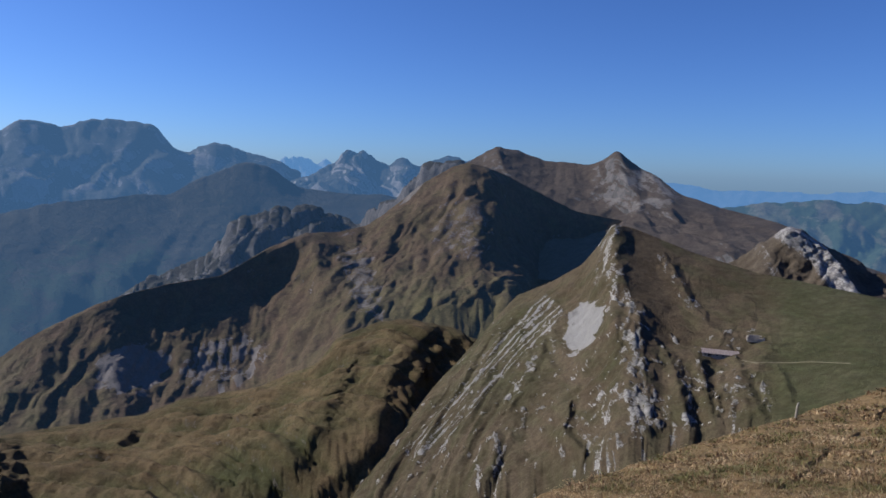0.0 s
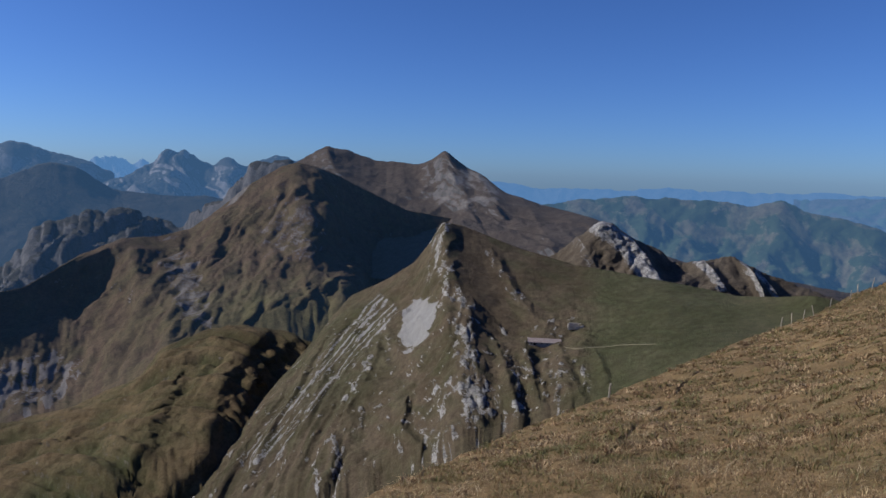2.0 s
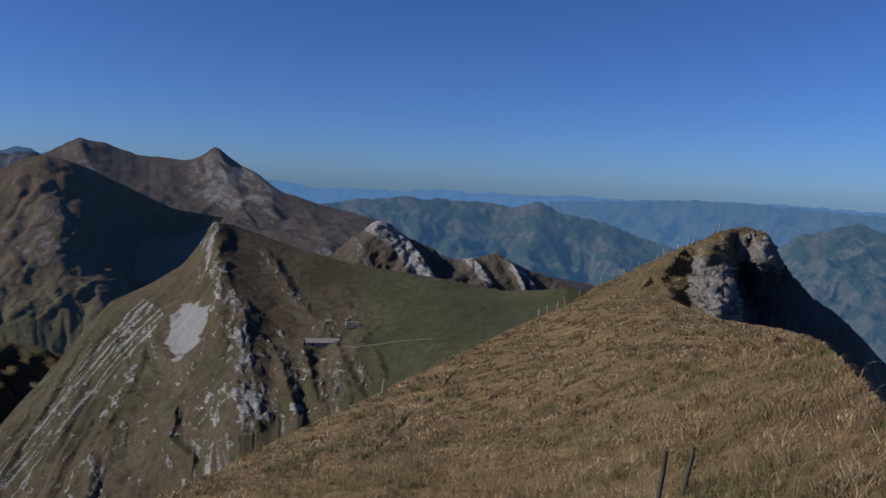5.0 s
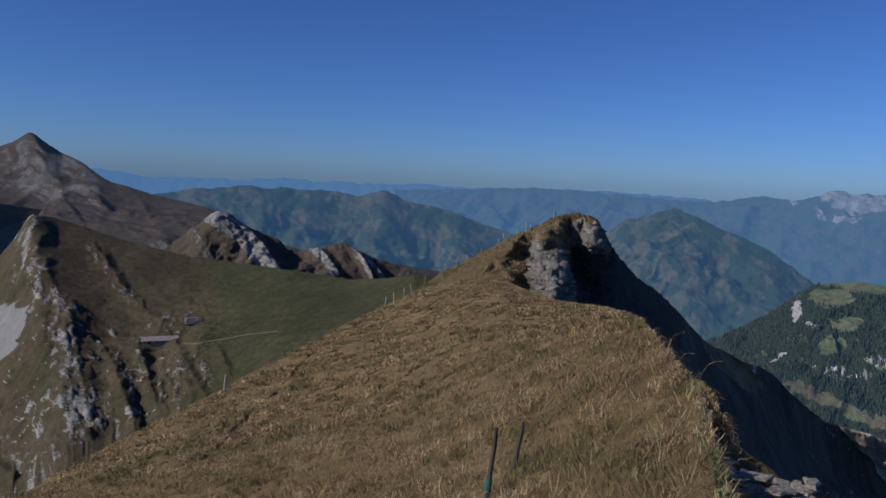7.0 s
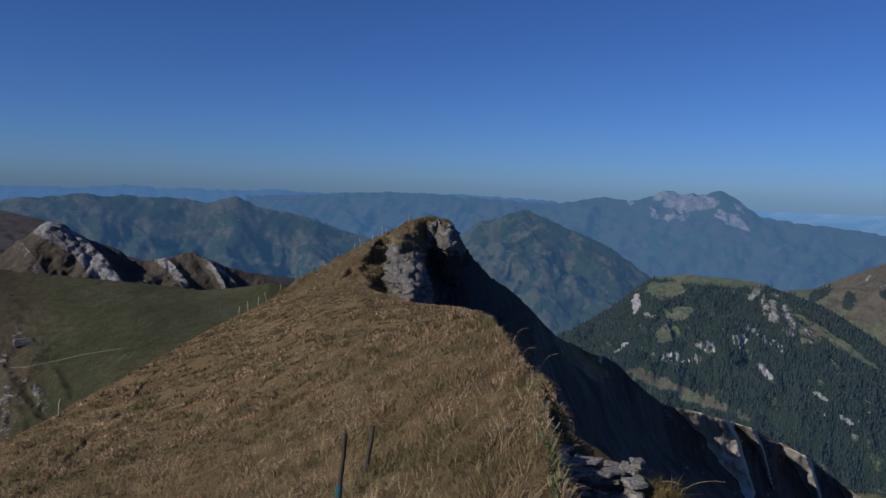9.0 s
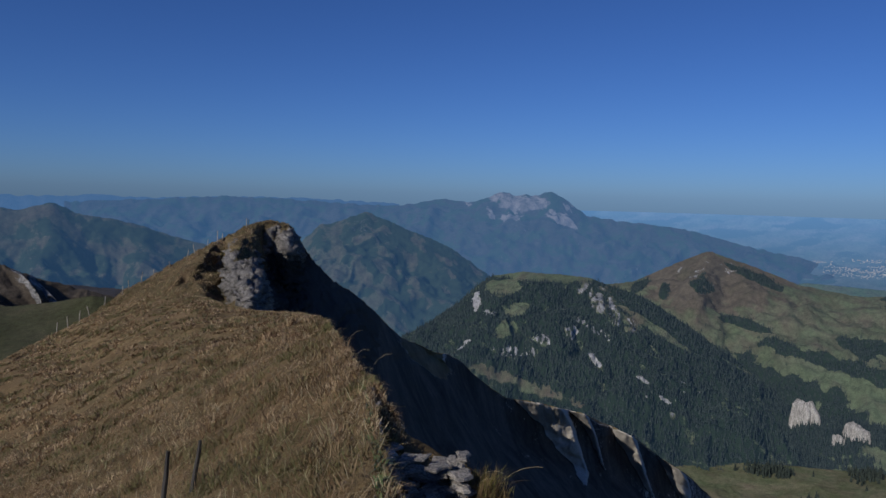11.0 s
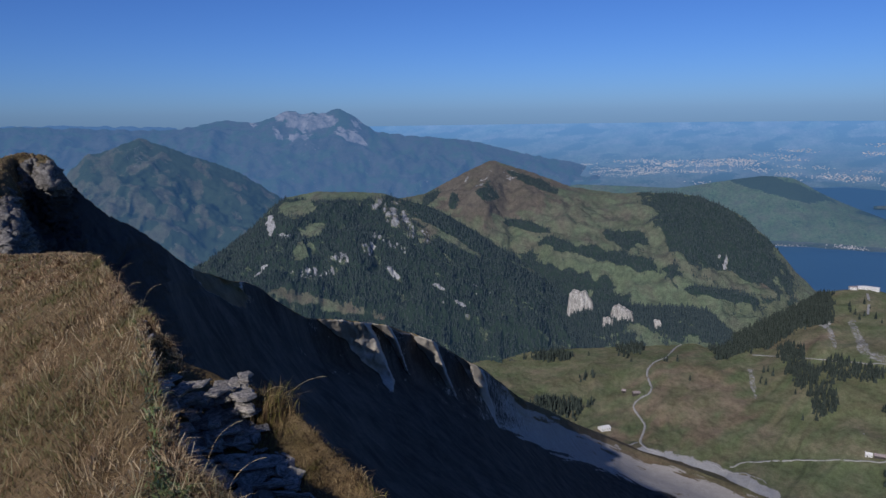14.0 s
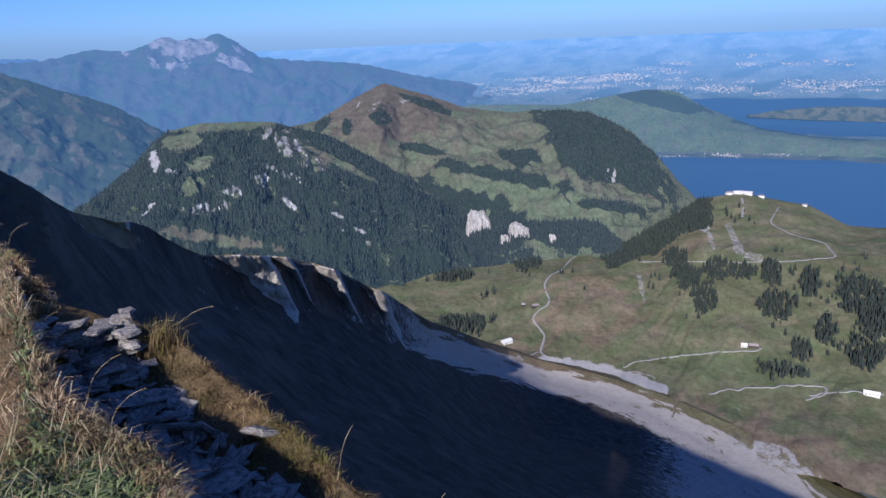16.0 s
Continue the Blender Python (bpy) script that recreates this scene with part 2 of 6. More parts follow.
    def hummocks(self, amp, size, lean=0.6):
        """Small humps and cattle-trodden hollows all over the turf, drawn out along the slope."""
        arc = np.radians(self.A) * np.hypot(self.P[..., 0], self.P[..., 1]).mean()
        h = fbm((arc + lean * self.down) / size, self.down / (2.2 * size), 5, 67, 0.55) + 0.7 * ridged((arc - lean * self.down) / (1.6 * size), self.down / (3 * size), 4, 69, 0.5)
        self.P = self.P + self.N * (amp * h * sstep(0.05, 0.4, self.v))[..., None]
        self.N = normals_of(self.P)
        self.relief = self.relief + amp * h

    def roughen(self, amp, size, tall=0.6):
        """Broken, blocky relief where the rock mask is."""
        arc = np.radians(self.A) * np.hypot(self.P[..., 0], self.P[..., 1]).mean()
        h = ridged(arc / size + 0.3 * self.wob, self.P[..., 2] / size * tall, 5, 61, 0.62) + 0.6 * fbm(arc / size * 2, self.P[..., 2] / size * 2, 4, 63)
        self.P = self.P + self.N * (amp * h * np.clip(self.masks["rock"], 0, 1) * sstep(0.02, 0.4, self.v))[..., None]
        self.N = normals_of(self.P)

    def find(self, az, el):
        """The place on this side at a bearing and height angle."""
        w = (self.A - az) ** 2 + (self.el - el) ** 2 + 100 * (self.v < 0)
        return Vector(self.P[np.unravel_index(np.argmin(w), w.shape)])

    def speckle(self, scale, low, high, seed=5):
        x, y, z = self.P[..., 0], self.P[..., 1], self.P[..., 2]
        return sstep(low, high, fbm((x + 0.4 * z) / scale, (y - 0.7 * z) / scale, 4, seed, 0.6))

    def add(self, key, w):
        self.masks[key] = np.maximum(self.masks.get(key, 0 * w), w)

    def build(self, name, material, label, category="mountain", kind="structure"):
        self.ob = tagged(grid_mesh(name, self.P, self.masks, material), label, category, kind=kind)
        return self.ob


DRY, OLIVE, LIME, GREY = (0.118, 0.092, 0.062), (0.085, 0.094, 0.047), (0.3, 0.29, 0.275), (0.25, 0.245, 0.24)
# blue haze of distance, painted onto far ground as emission
HAZE_GLOW = (0.13, 0.305, 0.6)
M_pasture = land("green_alp_ground", (0.29, 0.23, 0.155), (0.175, 0.215, 0.105), (0.4, 0.38, 0.35), (0.45, 0.43, 0.4), 90, 0.3)
M_near = land("alpine_turf", DRY, OLIVE, LIME, GREY, 40, 0.6)
M_cliff = land("cliff_ridge", (0.125, 0.105, 0.085), (0.11, 0.10, 0.065), (0.3, 0.29, 0.285), GREY, 50, 0.6)
M_alp = land("hummocky_alp_turf", (0.15, 0.112, 0.062), (0.078, 0.084, 0.038), (0.15, 0.13, 0.11), GREY, 70, 0.6)
M_scree = land("scree_slope_and_shade", (0.25, 0.19, 0.115), (0.19, 0.2, 0.1), (0.09, 0.078, 0.066), (0.46, 0.415, 0.36), 60, 0.0)
# brown mountain and peaks glow faintly too: thin haze put into their emission
M_brown = land("hazy_brown_mountain_turf", (0.12, 0.085, 0.055), (0.135, 0.125, 0.06), (0.16, 0.145, 0.135), (0.16, 0.145, 0.14), 120, 0.6, HAZE_GLOW, 0.02)
M_peak = land("hazy_grey_brown_peak_ground", (0.092, 0.072, 0.057), (0.08, 0.075, 0.05), (0.115, 0.107, 0.104), (0.155, 0.143, 0.137), 110, 0.6, HAZE_GLOW, 0.03)
M_far = land("hazy_far_mountain_ground", (0.06, 0.055, 0.045), (0.05, 0.055, 0.04), (0.10, 0.095, 0.095), (0.13, 0.12, 0.12), 120, 0.6, HAZE_GLOW, 0.06)
# wooded hills: a bluish veil of haze added as emission
M_hill = land("hazy_wooded_hill_ground", (0.15, 0.125, 0.088), (0.155, 0.195, 0.105), (0.37, 0.36, 0.35), (0.42, 0.4, 0.37), 120, 0.5, HAZE_GLOW, 0.045)
M_haze1 = land("hazy_range_ground", (0.05, 0.045, 0.035), (0.035, 0.05, 0.022), (0.055, 0.052, 0.05), (0.06, 0.057, 0.055), 220, 0.6, HAZE_GLOW, 0.155)
M_haze0 = land("hazy_pasture_hill_ground", (0.095, 0.085, 0.062), (0.08, 0.105, 0.058), (0.18, 0.17, 0.16), (0.13, 0.12, 0.118), 160, 0.5, HAZE_GLOW, 0.19)
M_haze2 = land("hazy_far_range_ground", (0.04, 0.04, 0.035), (0.03, 0.042, 0.025), (0.13, 0.12, 0.115), (0.11, 0.1, 0.1), 300, 0.6, HAZE_GLOW, 0.25)
M_haze3 = land("hazy_horizon_range_ground", (0.03, 0.03, 0.03), (0.025, 0.03, 0.025), (0.08, 0.08, 0.08), (0.08, 0.08, 0.08), 300, 0.5, HAZE_GLOW, 0.55)
M_shore = land("hazy_shore_hill_ground", (0.10, 0.105, 0.065), (0.09, 0.14, 0.06), (0.2, 0.19, 0.18), (0.2, 0.2, 0.18), 90, 0.4, HAZE_GLOW, 0.19)
M_massif = land("hazy_pale_massif_ground", (0.05, 0.05, 0.045), (0.04, 0.055, 0.035), (0.16, 0.145, 0.14), (0.15, 0.14, 0.135), 160, 0.6, HAZE_GLOW, 0.38)
# plain: haze painted as emission, scaled by a mask of its own
M_plain = land("hazy_plain_ground", (0.11, 0.115, 0.09), (0.065, 0.09, 0.055), (0.3, 0.3, 0.3), (0.3, 0.3, 0.3), 120, 0.1, (0.145, 0.325, 0.63), 0.74, "haze_glow")

# ground: one sheet out to the horizon
ga = np.linspace(-180, 180, 480, endpoint=False)
gd = np.concatenate([np.linspace(1, 1400, 12), np.linspace(1450, 4990, 100)])
gz_d = [0, 400, 900, 1500, 2600, 2900, 3500, 4000, 4300, 4990]
gz_e = [-89, -62, -41, -27.5, -15.5, -14.2, -10.2, -7.6, -5.6, -1.05]
gz = EYE_Z + gd * np.tan(np.radians(np.interp(gd, gz_d, gz_e)))
gz[0] = gz[1] = gz[2]
GA, GD = np.meshgrid(ga, gd)
GP = np.stack([np.sin(np.radians(GA)) * GD, np.cos(np.radians(GA)) * GD, gz[:, None] + 0 * GA], -1)
GP[..., 2] += fbm(GP[..., 0] / 500, GP[..., 1] / 500, 4, 3) * 18 * sstep(3600, 2400, GD)
# the last mask makes the painted haze stronger towards the horizon
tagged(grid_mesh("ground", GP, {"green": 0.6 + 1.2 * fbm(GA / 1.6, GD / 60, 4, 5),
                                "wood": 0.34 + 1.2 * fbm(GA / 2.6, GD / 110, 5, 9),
                                "haze_glow": np.interp(GD, [2500, 3500, 4300, 4990], [0.08, 0.22, 0.5, 1.12])}, M_plain, True),
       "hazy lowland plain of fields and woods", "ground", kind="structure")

# far massif
f = Face(-60, -12, 240, [
    [(-60.0, 1.5, 4300), (-45.0, 3.0, 4300), (-37.0, 2.4, 4300), (-32.0, 1.2, 4300), (-30.6, 2.4, 4300), (-28.9, 2.1, 4300), (-27.7, 1.9, 4300), (-26.8, 2.5, 4300), (-24.9, 2.7, 4300),
     (-22.4, 2.2, 4250), (-20.9, 0.8, 4200), (-20.1, 0.4, 4200), (-18.2, 1.2, 4100), (-15.7, 0.7, 4050), (-13.6, -0.1, 4000), (-11.5, -1.2, 4000)],
    [(-60.0, -2.0, 3900), (-11.5, -2.6, 3800)], [(-60.0, -9.0, 3300), (-11.5, -9.0, 3300)]], [34, 12], 60, 110, 520, 0.2, 0.25, 11, jag=14)
f.masks["rock"] = sstep(0.75, 0.45, f.N[..., 2]) + 0.25
f.masks["scree"] = 0.3 + f.wob * 0.6
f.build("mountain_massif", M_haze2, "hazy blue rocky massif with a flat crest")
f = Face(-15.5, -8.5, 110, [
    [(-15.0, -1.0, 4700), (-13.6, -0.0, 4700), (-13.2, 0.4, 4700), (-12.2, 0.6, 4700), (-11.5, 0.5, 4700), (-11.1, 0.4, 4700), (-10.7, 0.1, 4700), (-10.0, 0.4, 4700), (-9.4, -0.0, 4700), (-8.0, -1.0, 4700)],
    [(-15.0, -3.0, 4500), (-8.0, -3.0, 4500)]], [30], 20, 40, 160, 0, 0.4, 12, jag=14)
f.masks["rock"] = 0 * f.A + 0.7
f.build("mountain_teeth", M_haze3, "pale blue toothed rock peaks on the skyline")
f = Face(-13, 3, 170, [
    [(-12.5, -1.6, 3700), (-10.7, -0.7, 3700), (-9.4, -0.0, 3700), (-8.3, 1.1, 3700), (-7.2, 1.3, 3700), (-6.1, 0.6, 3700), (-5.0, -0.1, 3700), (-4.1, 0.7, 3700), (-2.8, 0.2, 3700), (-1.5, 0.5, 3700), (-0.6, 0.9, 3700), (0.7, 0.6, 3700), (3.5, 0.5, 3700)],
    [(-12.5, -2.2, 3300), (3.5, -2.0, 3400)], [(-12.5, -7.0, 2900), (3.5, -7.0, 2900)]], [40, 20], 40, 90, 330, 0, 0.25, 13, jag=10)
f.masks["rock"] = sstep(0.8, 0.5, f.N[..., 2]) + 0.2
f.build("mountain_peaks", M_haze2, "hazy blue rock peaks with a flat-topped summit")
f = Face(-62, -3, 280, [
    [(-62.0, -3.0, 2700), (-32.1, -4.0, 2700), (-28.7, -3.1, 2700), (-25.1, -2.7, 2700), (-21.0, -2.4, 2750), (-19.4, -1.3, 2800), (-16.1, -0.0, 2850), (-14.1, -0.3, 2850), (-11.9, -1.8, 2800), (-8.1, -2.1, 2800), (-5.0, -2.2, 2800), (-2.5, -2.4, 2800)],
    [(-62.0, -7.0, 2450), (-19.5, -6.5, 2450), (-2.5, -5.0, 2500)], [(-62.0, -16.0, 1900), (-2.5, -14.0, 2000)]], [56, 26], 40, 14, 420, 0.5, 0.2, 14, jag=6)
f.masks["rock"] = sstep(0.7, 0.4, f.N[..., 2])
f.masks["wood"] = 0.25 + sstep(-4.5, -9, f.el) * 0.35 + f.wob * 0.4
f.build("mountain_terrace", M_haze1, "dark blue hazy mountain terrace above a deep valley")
f = Face(-26, 1, 200, [
    [(-25.5, -10.5, 1900), (-22.2, -8.8, 1900), (-19.0, -7.2, 1900), (-17.4, -6.3, 1900), (-17.0, -4.9, 1900), (-14.5, -3.8, 1900), (-11.9, -3.4, 1900), (-8.9, -4.2, 1900), (-7.1, -4.5, 1850), (-6.3, -3.2, 1800), (-5.0, -3.1, 1750), (-3.7, -1.8, 1700), (-1.9, -0.4, 1650), (-0.2, 0.2, 1600), (1.5, -0.2, 1600)],
    [(-25.5, -15.0, 1600), (1.5, -12.0, 1500)]], [60], 40, 60, 160, 0.4, 0.35, 15, jag=10)
f.masks["rock"] = sstep(0.85, 0.55, f.N[..., 2]) + 0.1
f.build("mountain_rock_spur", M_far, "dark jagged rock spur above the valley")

# twin peaks
f = Face(-2, 42, 360, [
    [(-1.5, -0.0, 2250), (1.1, 0.6, 2250), (2.0, 1.2, 2250), (3.3, 1.9, 2250), (5.0, 1.6, 2250), (7.0, 0.9, 2200), (8.6, 0.8, 2150), (10.3, 0.6, 2100), (11.2, 0.95, 2080), (12.0, 1.55, 2060), (12.5, 1.85, 2050), (13.1, 1.25, 2020), (14.1, 0.55, 1980), (15.5, -0.1, 1900), (17.0, -1.3, 1800),
     (20.2, -2.2, 1700), (24.3, -3.2, 1500), (26.2, -3.9, 1400), (27.7, -5.0, 1350), (30.7, -6.2, 1250), (42.4, -7.6, 1150)],
    [(-1.5, -3.0, 1950), (12.5, -2.6, 1800), (16.5, -3.6, 1550), (24.4, -5.0, 1300), (42.4, -8.5, 1050)],
    [(-1.5, -9.0, 1500), (12.5, -8.0, 1200), (42.4, -11.0, 850)]], [70, 50], 14, 13, 190, 0.5, 0.08, 16, jag=3)
f.spur([(3.3, 1.8), (3.7, 0.6), (4.3, -0.9), (5, -2.4)], 75, 1.6, 3.2)
f.spur([(12.6, 1.8), (13, 0.5), (13.4, -0.8), (14.4, -2.3)], 70, 3.0, 1.6)
f.spur([(11.1, 0.8), (11.4, -0.2), (10.8, -1.3)], 14, 0.7, 0.4)
f.spur([(14.1, -1.2), (14.2, -2.3), (13.9, -3.2)], 22, 0.8, 0.6)
f.spur([(15.1, -0.2), (16, -1.4), (17.5, -2.8)], 24, 0.9, 1.0)
f.spur([(19.1, -2.3), (20, -3.9), (21.2, -5.5)], 24, 2.0, 1.0)
f.masks["rock"] = sstep(0.75, 0.45, f.N[..., 2]) * 0.8
f.masks["scree"] = f.blob(14.0, -1.2, 3.5, 2.0) * 0.5 + f.wob * 0.5
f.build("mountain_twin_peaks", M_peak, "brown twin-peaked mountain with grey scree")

# cliffs behind the saddle
f = Face(16, 46, 340, [
    [(16, -9.5, 900), (19, -7.6, 900), (21.5, -5.8, 900), (23.4, -4.3, 900), (24.7, -3.4, 900), (25.6, -3.6, 900), (26.4, -4.3, 900), (28.0, -5.0, 900), (28.8, -5.2, 900), (29.8, -6.0, 900), (30.8, -6.2, 900), (32.7, -5.9, 900), (34.2, -5.5, 900), (36.0, -6.4, 900), (37.5, -6.9, 900), (39.6, -7.6, 900), (46.4, -9.5, 900)],
    [(16, -10.5, 850), (20, -8.8, 850), (23.4, -7.0, 850), (27.4, -7.2, 850), (46.4, -11.0, 850)], [(16, -13.0, 750), (23.4, -11.0, 750), (46.4, -14.0, 750)]], [60, 30], 6, 9, 60, 0.5, 0.3, 17, jag=1.5)
f.masks["rock"] = 0 * f.A
for line, rise, left, right in (([(24.9, -3.1), (27.1, -4.6), (28.2, -5.9), (29.3, -7.6)], 42, 2.8, 0.5),
                                ([(31.8, -5.4), (33, -6.5), (33.7, -7.5)], 18, 1.3, 0.4),
                                ([(34.8, -5.2), (35.8, -6.8), (36.6, -8.2)], 24, 0.7, 0.4),
                                ([(36.1, -6.4), (37.4, -8)], 16, 0.9, 0.4),
                                ([(38, -5), (39.6, -6.4)], 12, 1.2, 0.6),
                                ([(26.5, -5.5), (27.2, -7.2)], 9, 0.5, 0.35),
                                ([(21.8, -3.4), (23.6, -5.2), (24.5, -6.9)], 10, 1.5, 0.7)):
    f.spur(line, rise, left, right)
    run, side, go = f.along(line)
    # pale rock only on each rib's sunward flank, so the lit side is in the colour
    f.masks["rock"] = np.maximum(f.masks["rock"], (side < 0) * sstep(0.75 * left, 0.3 * left, run + 0.3 * f.wob) * min(0.8, rise / 26))
f.masks["green"] = 0 * f.A + 0.1
f.roughen(2.0, 16, 0.35)
f.roughen(0.9, 6, 0.5)
f.build("mountain_cliffs", M_cliff, "pale limestone cliffs along a brown ridge")

# brown mountain
f = brown_face = Face(-48, 14, 480, [
    [(-48, -16, 1150), (-32.4, -13.5, 1200), (-30.7, -12.3, 1210), (-28.9, -11.5, 1220), (-26.4, -10.3, 1240), (-24.1, -9.6, 1260), (-21.4, -9.0, 1280), (-17.8, -8.5, 1310), (-14.0, -6.3, 1340), (-11.5, -5.2, 1360), (-8.9, -5.1, 1380), (-6.7, -4.5, 1400), (-4.5, -2.9, 1430),
     (-2.4, -1.1, 1450), (-0.2, 0.2, 1470), (1.1, 0.6, 1480), (2.5, 0.3, 1500), (4.3, -0.4, 1530), (6.9, -1.7, 1570), (9.6, -2.9, 1600), (14, -3.6, 1620)],
    [(-48, -18, 1050), (-33, -15.5, 1110), (-29.5, -13.8, 1140), (-26, -12.6, 1172), (-24.6, -11.8, 1205), (-23.0, -11.6, 1222), (-20, -11.3, 1250), (-17, -11.0, 1272), (-14, -10.2, 1298), (-12, -9.4, 1285), (-10.6, -8.6, 1225), (-8.6, -8.2, 1225), (-4.5, -7, 1250), (-1, -6, 1230), (1.8, -5.2, 1230), (3.6, -5.4, 1260), (5, -5.6, 1420), (8, -5.8, 1540), (14, -6, 1580)],
    [(-48, -21, 880), (-33, -18.5, 975), (-24, -18.2, 1010), (-15.3, -16.2, 1075), (-8.5, -14, 960), (-2.5, -11.6, 1000), (1.5, -10.8, 1020), (4.6, -9.4, 1070), (6, -9.3, 1150), (7.5, -8.8, 1450), (14, -9, 1500)],
    [(-48, -28, 700), (6, -17, 850), (14, -14, 1200)]], [66, 70, 10], 9, 8, 90, 0.3, 0.12, 18, jag=1, warp=0.6, gain=0.5)
f.spur([(-27.1, -10.1), (-25.8, -11.5), (-24.7, -12.8), (-24.7, -15.2), (-24.6, -17.8)], 16, 3.6, 1.6)
f.spur([(-11.9, -5.7), (-10.6, -7), (-9.2, -9.2), (-8.2, -11.6), (-8.5, -14.2)], 30, 3.0, 1.8)
f.spur([(2.7, 0.1), (3.4, -1.8), (4.2, -4), (5.1, -5.1), (6.5, -7.2), (6.3, -8.5), (6.9, -9.8)], 45, 4.0, 1.2)
f.spur([(-4.5, -4.3), (-4.9, -6.3), (-5.9, -8.9), (-6.5, -11.6)], 22, 2.0, 1.6)
f.spur([(5.6, -7.3), (2.4, -8.6), (-0.3, -9.7), (-3, -11.5)], 16, 1.3, 1.3)
f.spur([(1.6, -8.7), (2, -9.4), (2.5, -10.5)], 14, 0.5, 0.5)
f.spur([(2, -3.2), (2.3, -4.1)], 14, 0.6, 0.35)
f.spur([(-0.9, -5.9), (-0.3, -6.6)], 10, 0.6, 0.35)
for gully in ([(-2.8, -4.7), (-2.8, -6.2), (-3, -7.8), (-3.8, -10.7)],
              [(-4.6, -8), (-4.3, -9.8), (-4.8, -11.6)], [(-1.7, -6.8), (-1, -8.8), (-1.4, -10.2)],
              [(-20.2, -13.9), (-20.3, -15.5), (-20.6, -17.3)], [(-19.3, -13.1), (-19.6, -14.7), (-20.1, -15.5)],
              [(-18.5, -13.1), (-18.9, -14.8)], [(-17.9, -13.2), (-18.2, -15.2)], [(-17.2, -13.2), (-17.2, -15.3), (-16.9, -16.9)],
              [(-23.2, -11.3), (-23.1, -12.9)], [(-7.1, -5.4), (-7.4, -7.6), (-8.8, -10.3)], [(-28.2, -13.3), (-28.7, -15.6), (-29.4, -17.4)]):
    f.spur(gully, -5, 0.35, 0.35, 0.0)
f.hummocks(3.5, 34, 0.3)
f.masks["green"] = 0.2 + 0.6 * sstep(-7, -11, f.el) * sstep(-12, -2, f.A) + 0.3 * sstep(-12, -16, f.el) * sstep(-22, -30, f.A) + f.wob * 0.5
f.masks["scree"] = np.maximum.reduce([f.blob(-17.5, -15, 3.4, 1.9, 15, 0.5) * (0.35 + 0.5 * f.ribs(14, -0.1, 0.15)), f.blob(-24, -15, 2.6, 1.8, 0, 0.5) * 0.75, f.blob(0.6, -4.5, 2.2, 2.4, 0, 1.0) * 0.45, f.blob(-7, -9, 1.2, 3.4, 20, 1) * 0.5])
f.masks["rock"] = np.maximum(sstep(0.45, 0.25, f.N[..., 2]) * 0.35, f.blob(-3.2, -1.4, 1.6, 0.5, 40, 1) * 0.8)
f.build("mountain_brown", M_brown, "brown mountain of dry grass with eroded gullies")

# hummocky alp below it
f = Face(-52, 14, 460, [
    [(-52, -20, 900), (-34, -18.7, 900), (-23.5, -18.4, 850), (-20.3, -17.4, 830), (-15.7, -17.0, 800), (-13.1, -16.2, 780), (-10.5, -15.2, 760), (-8.8, -13.3, 760), (-5.2, -12, 770), (-3, -11.9, 770), (-0.2, -12.3, 760), (2.3, -13.1, 740), (6.5, -13.5, 730), (14, -14, 700)],
    [(-52, -22, 760), (-30, -21, 740), (-22, -20.5, 720), (-14, -18.5, 690), (-8, -15.5, 670), (-4.5, -14.6, 660), (-2.6, -14.8, 665), (-1.2, -15.2, 688), (1.5, -15.4, 700), (14, -16, 660)],
    [(-52, -27, 600), (-28, -25.5, 560), (-20, -24, 560), (-10, -20.5, 560), (-5.5, -19.5, 560), (-3.5, -19.5, 572), (0, -19.5, 590), (14, -20, 560)],
    [(-52, -36, 420), (14, -31, 420)]], [56, 70, 22], 4, 10, 60, -0.9, 0.3, 19, warp=0.3, gain=0.5)
f.spur([(-1.3, -12.6), (-3.2, -14.2), (-4.6, -16.3), (-5.4, -18.5), (-5.5, -20.4)], 9, 2.6, 0.9)
f.spur([(0.3, -13.2), (-1.9, -15.2), (-2.9, -17.4), (-4.1, -19.7)], 8, 0.9, 1.1)
f.spur([(3, -13.1), (0.2, -12.8), (-1.6, -12.2), (-4.3, -12.1)], 6, 0.6, 1.0, 0.0)
f.spur([(-8.2, -16.3), (-9.6, -18.5), (-10.2, -19.6), (-11.5, -22.3), (-14.4, -24)], 8, 2.4, 1.1)
f.spur([(-11.1, -15.2), (-14, -15.7), (-15, -17), (-14.8, -18.9)], 7, 1.8, 1.0)
f.spur([(-15.5, -19.7), (-16.2, -21.5), (-17.6, -23.1)], 7, 2.0, 1.0)
f.spur([(-11.1, -20.9), (-13.1, -22.8), (-14.4, -24.5)], 6, 1.6, 0.9)
f.spur([(-6.1, -21.4), (-8.6, -23.4), (-10.4, -24.9)], 8, 1.8, 1.0)
f.spur([(-34.4, -15.3), (-33, -18), (-32.5, -21.4), (-33, -23)], 45, 4.0, 1.6)
f.spur([(-28.7, -18.7), (-26.6, -20.1), (-24.9, -19.9)], 8, 1.0, 0.8)
f.spur([(-22.5, -18.6), (-24.1, -20.4), (-25.8, -21.4), (-29.4, -22.7)], -4, 0.6, 0.6, 0.0)
f.hummocks(3.2, 20, -0.8)
f.masks["green"] = 0.42 - 0.06 * f.relief + f.wob * 0.5 + 0.35 * f.blob(-14, -22, 7, 2.2, 25, 0.8)
f.masks["rock"] = sstep(0.5, 0.3, f.N[..., 2]) * 0.4
f.build("mountain_alp", M_alp, "hummocky olive alpine pasture cut by dark gullies")

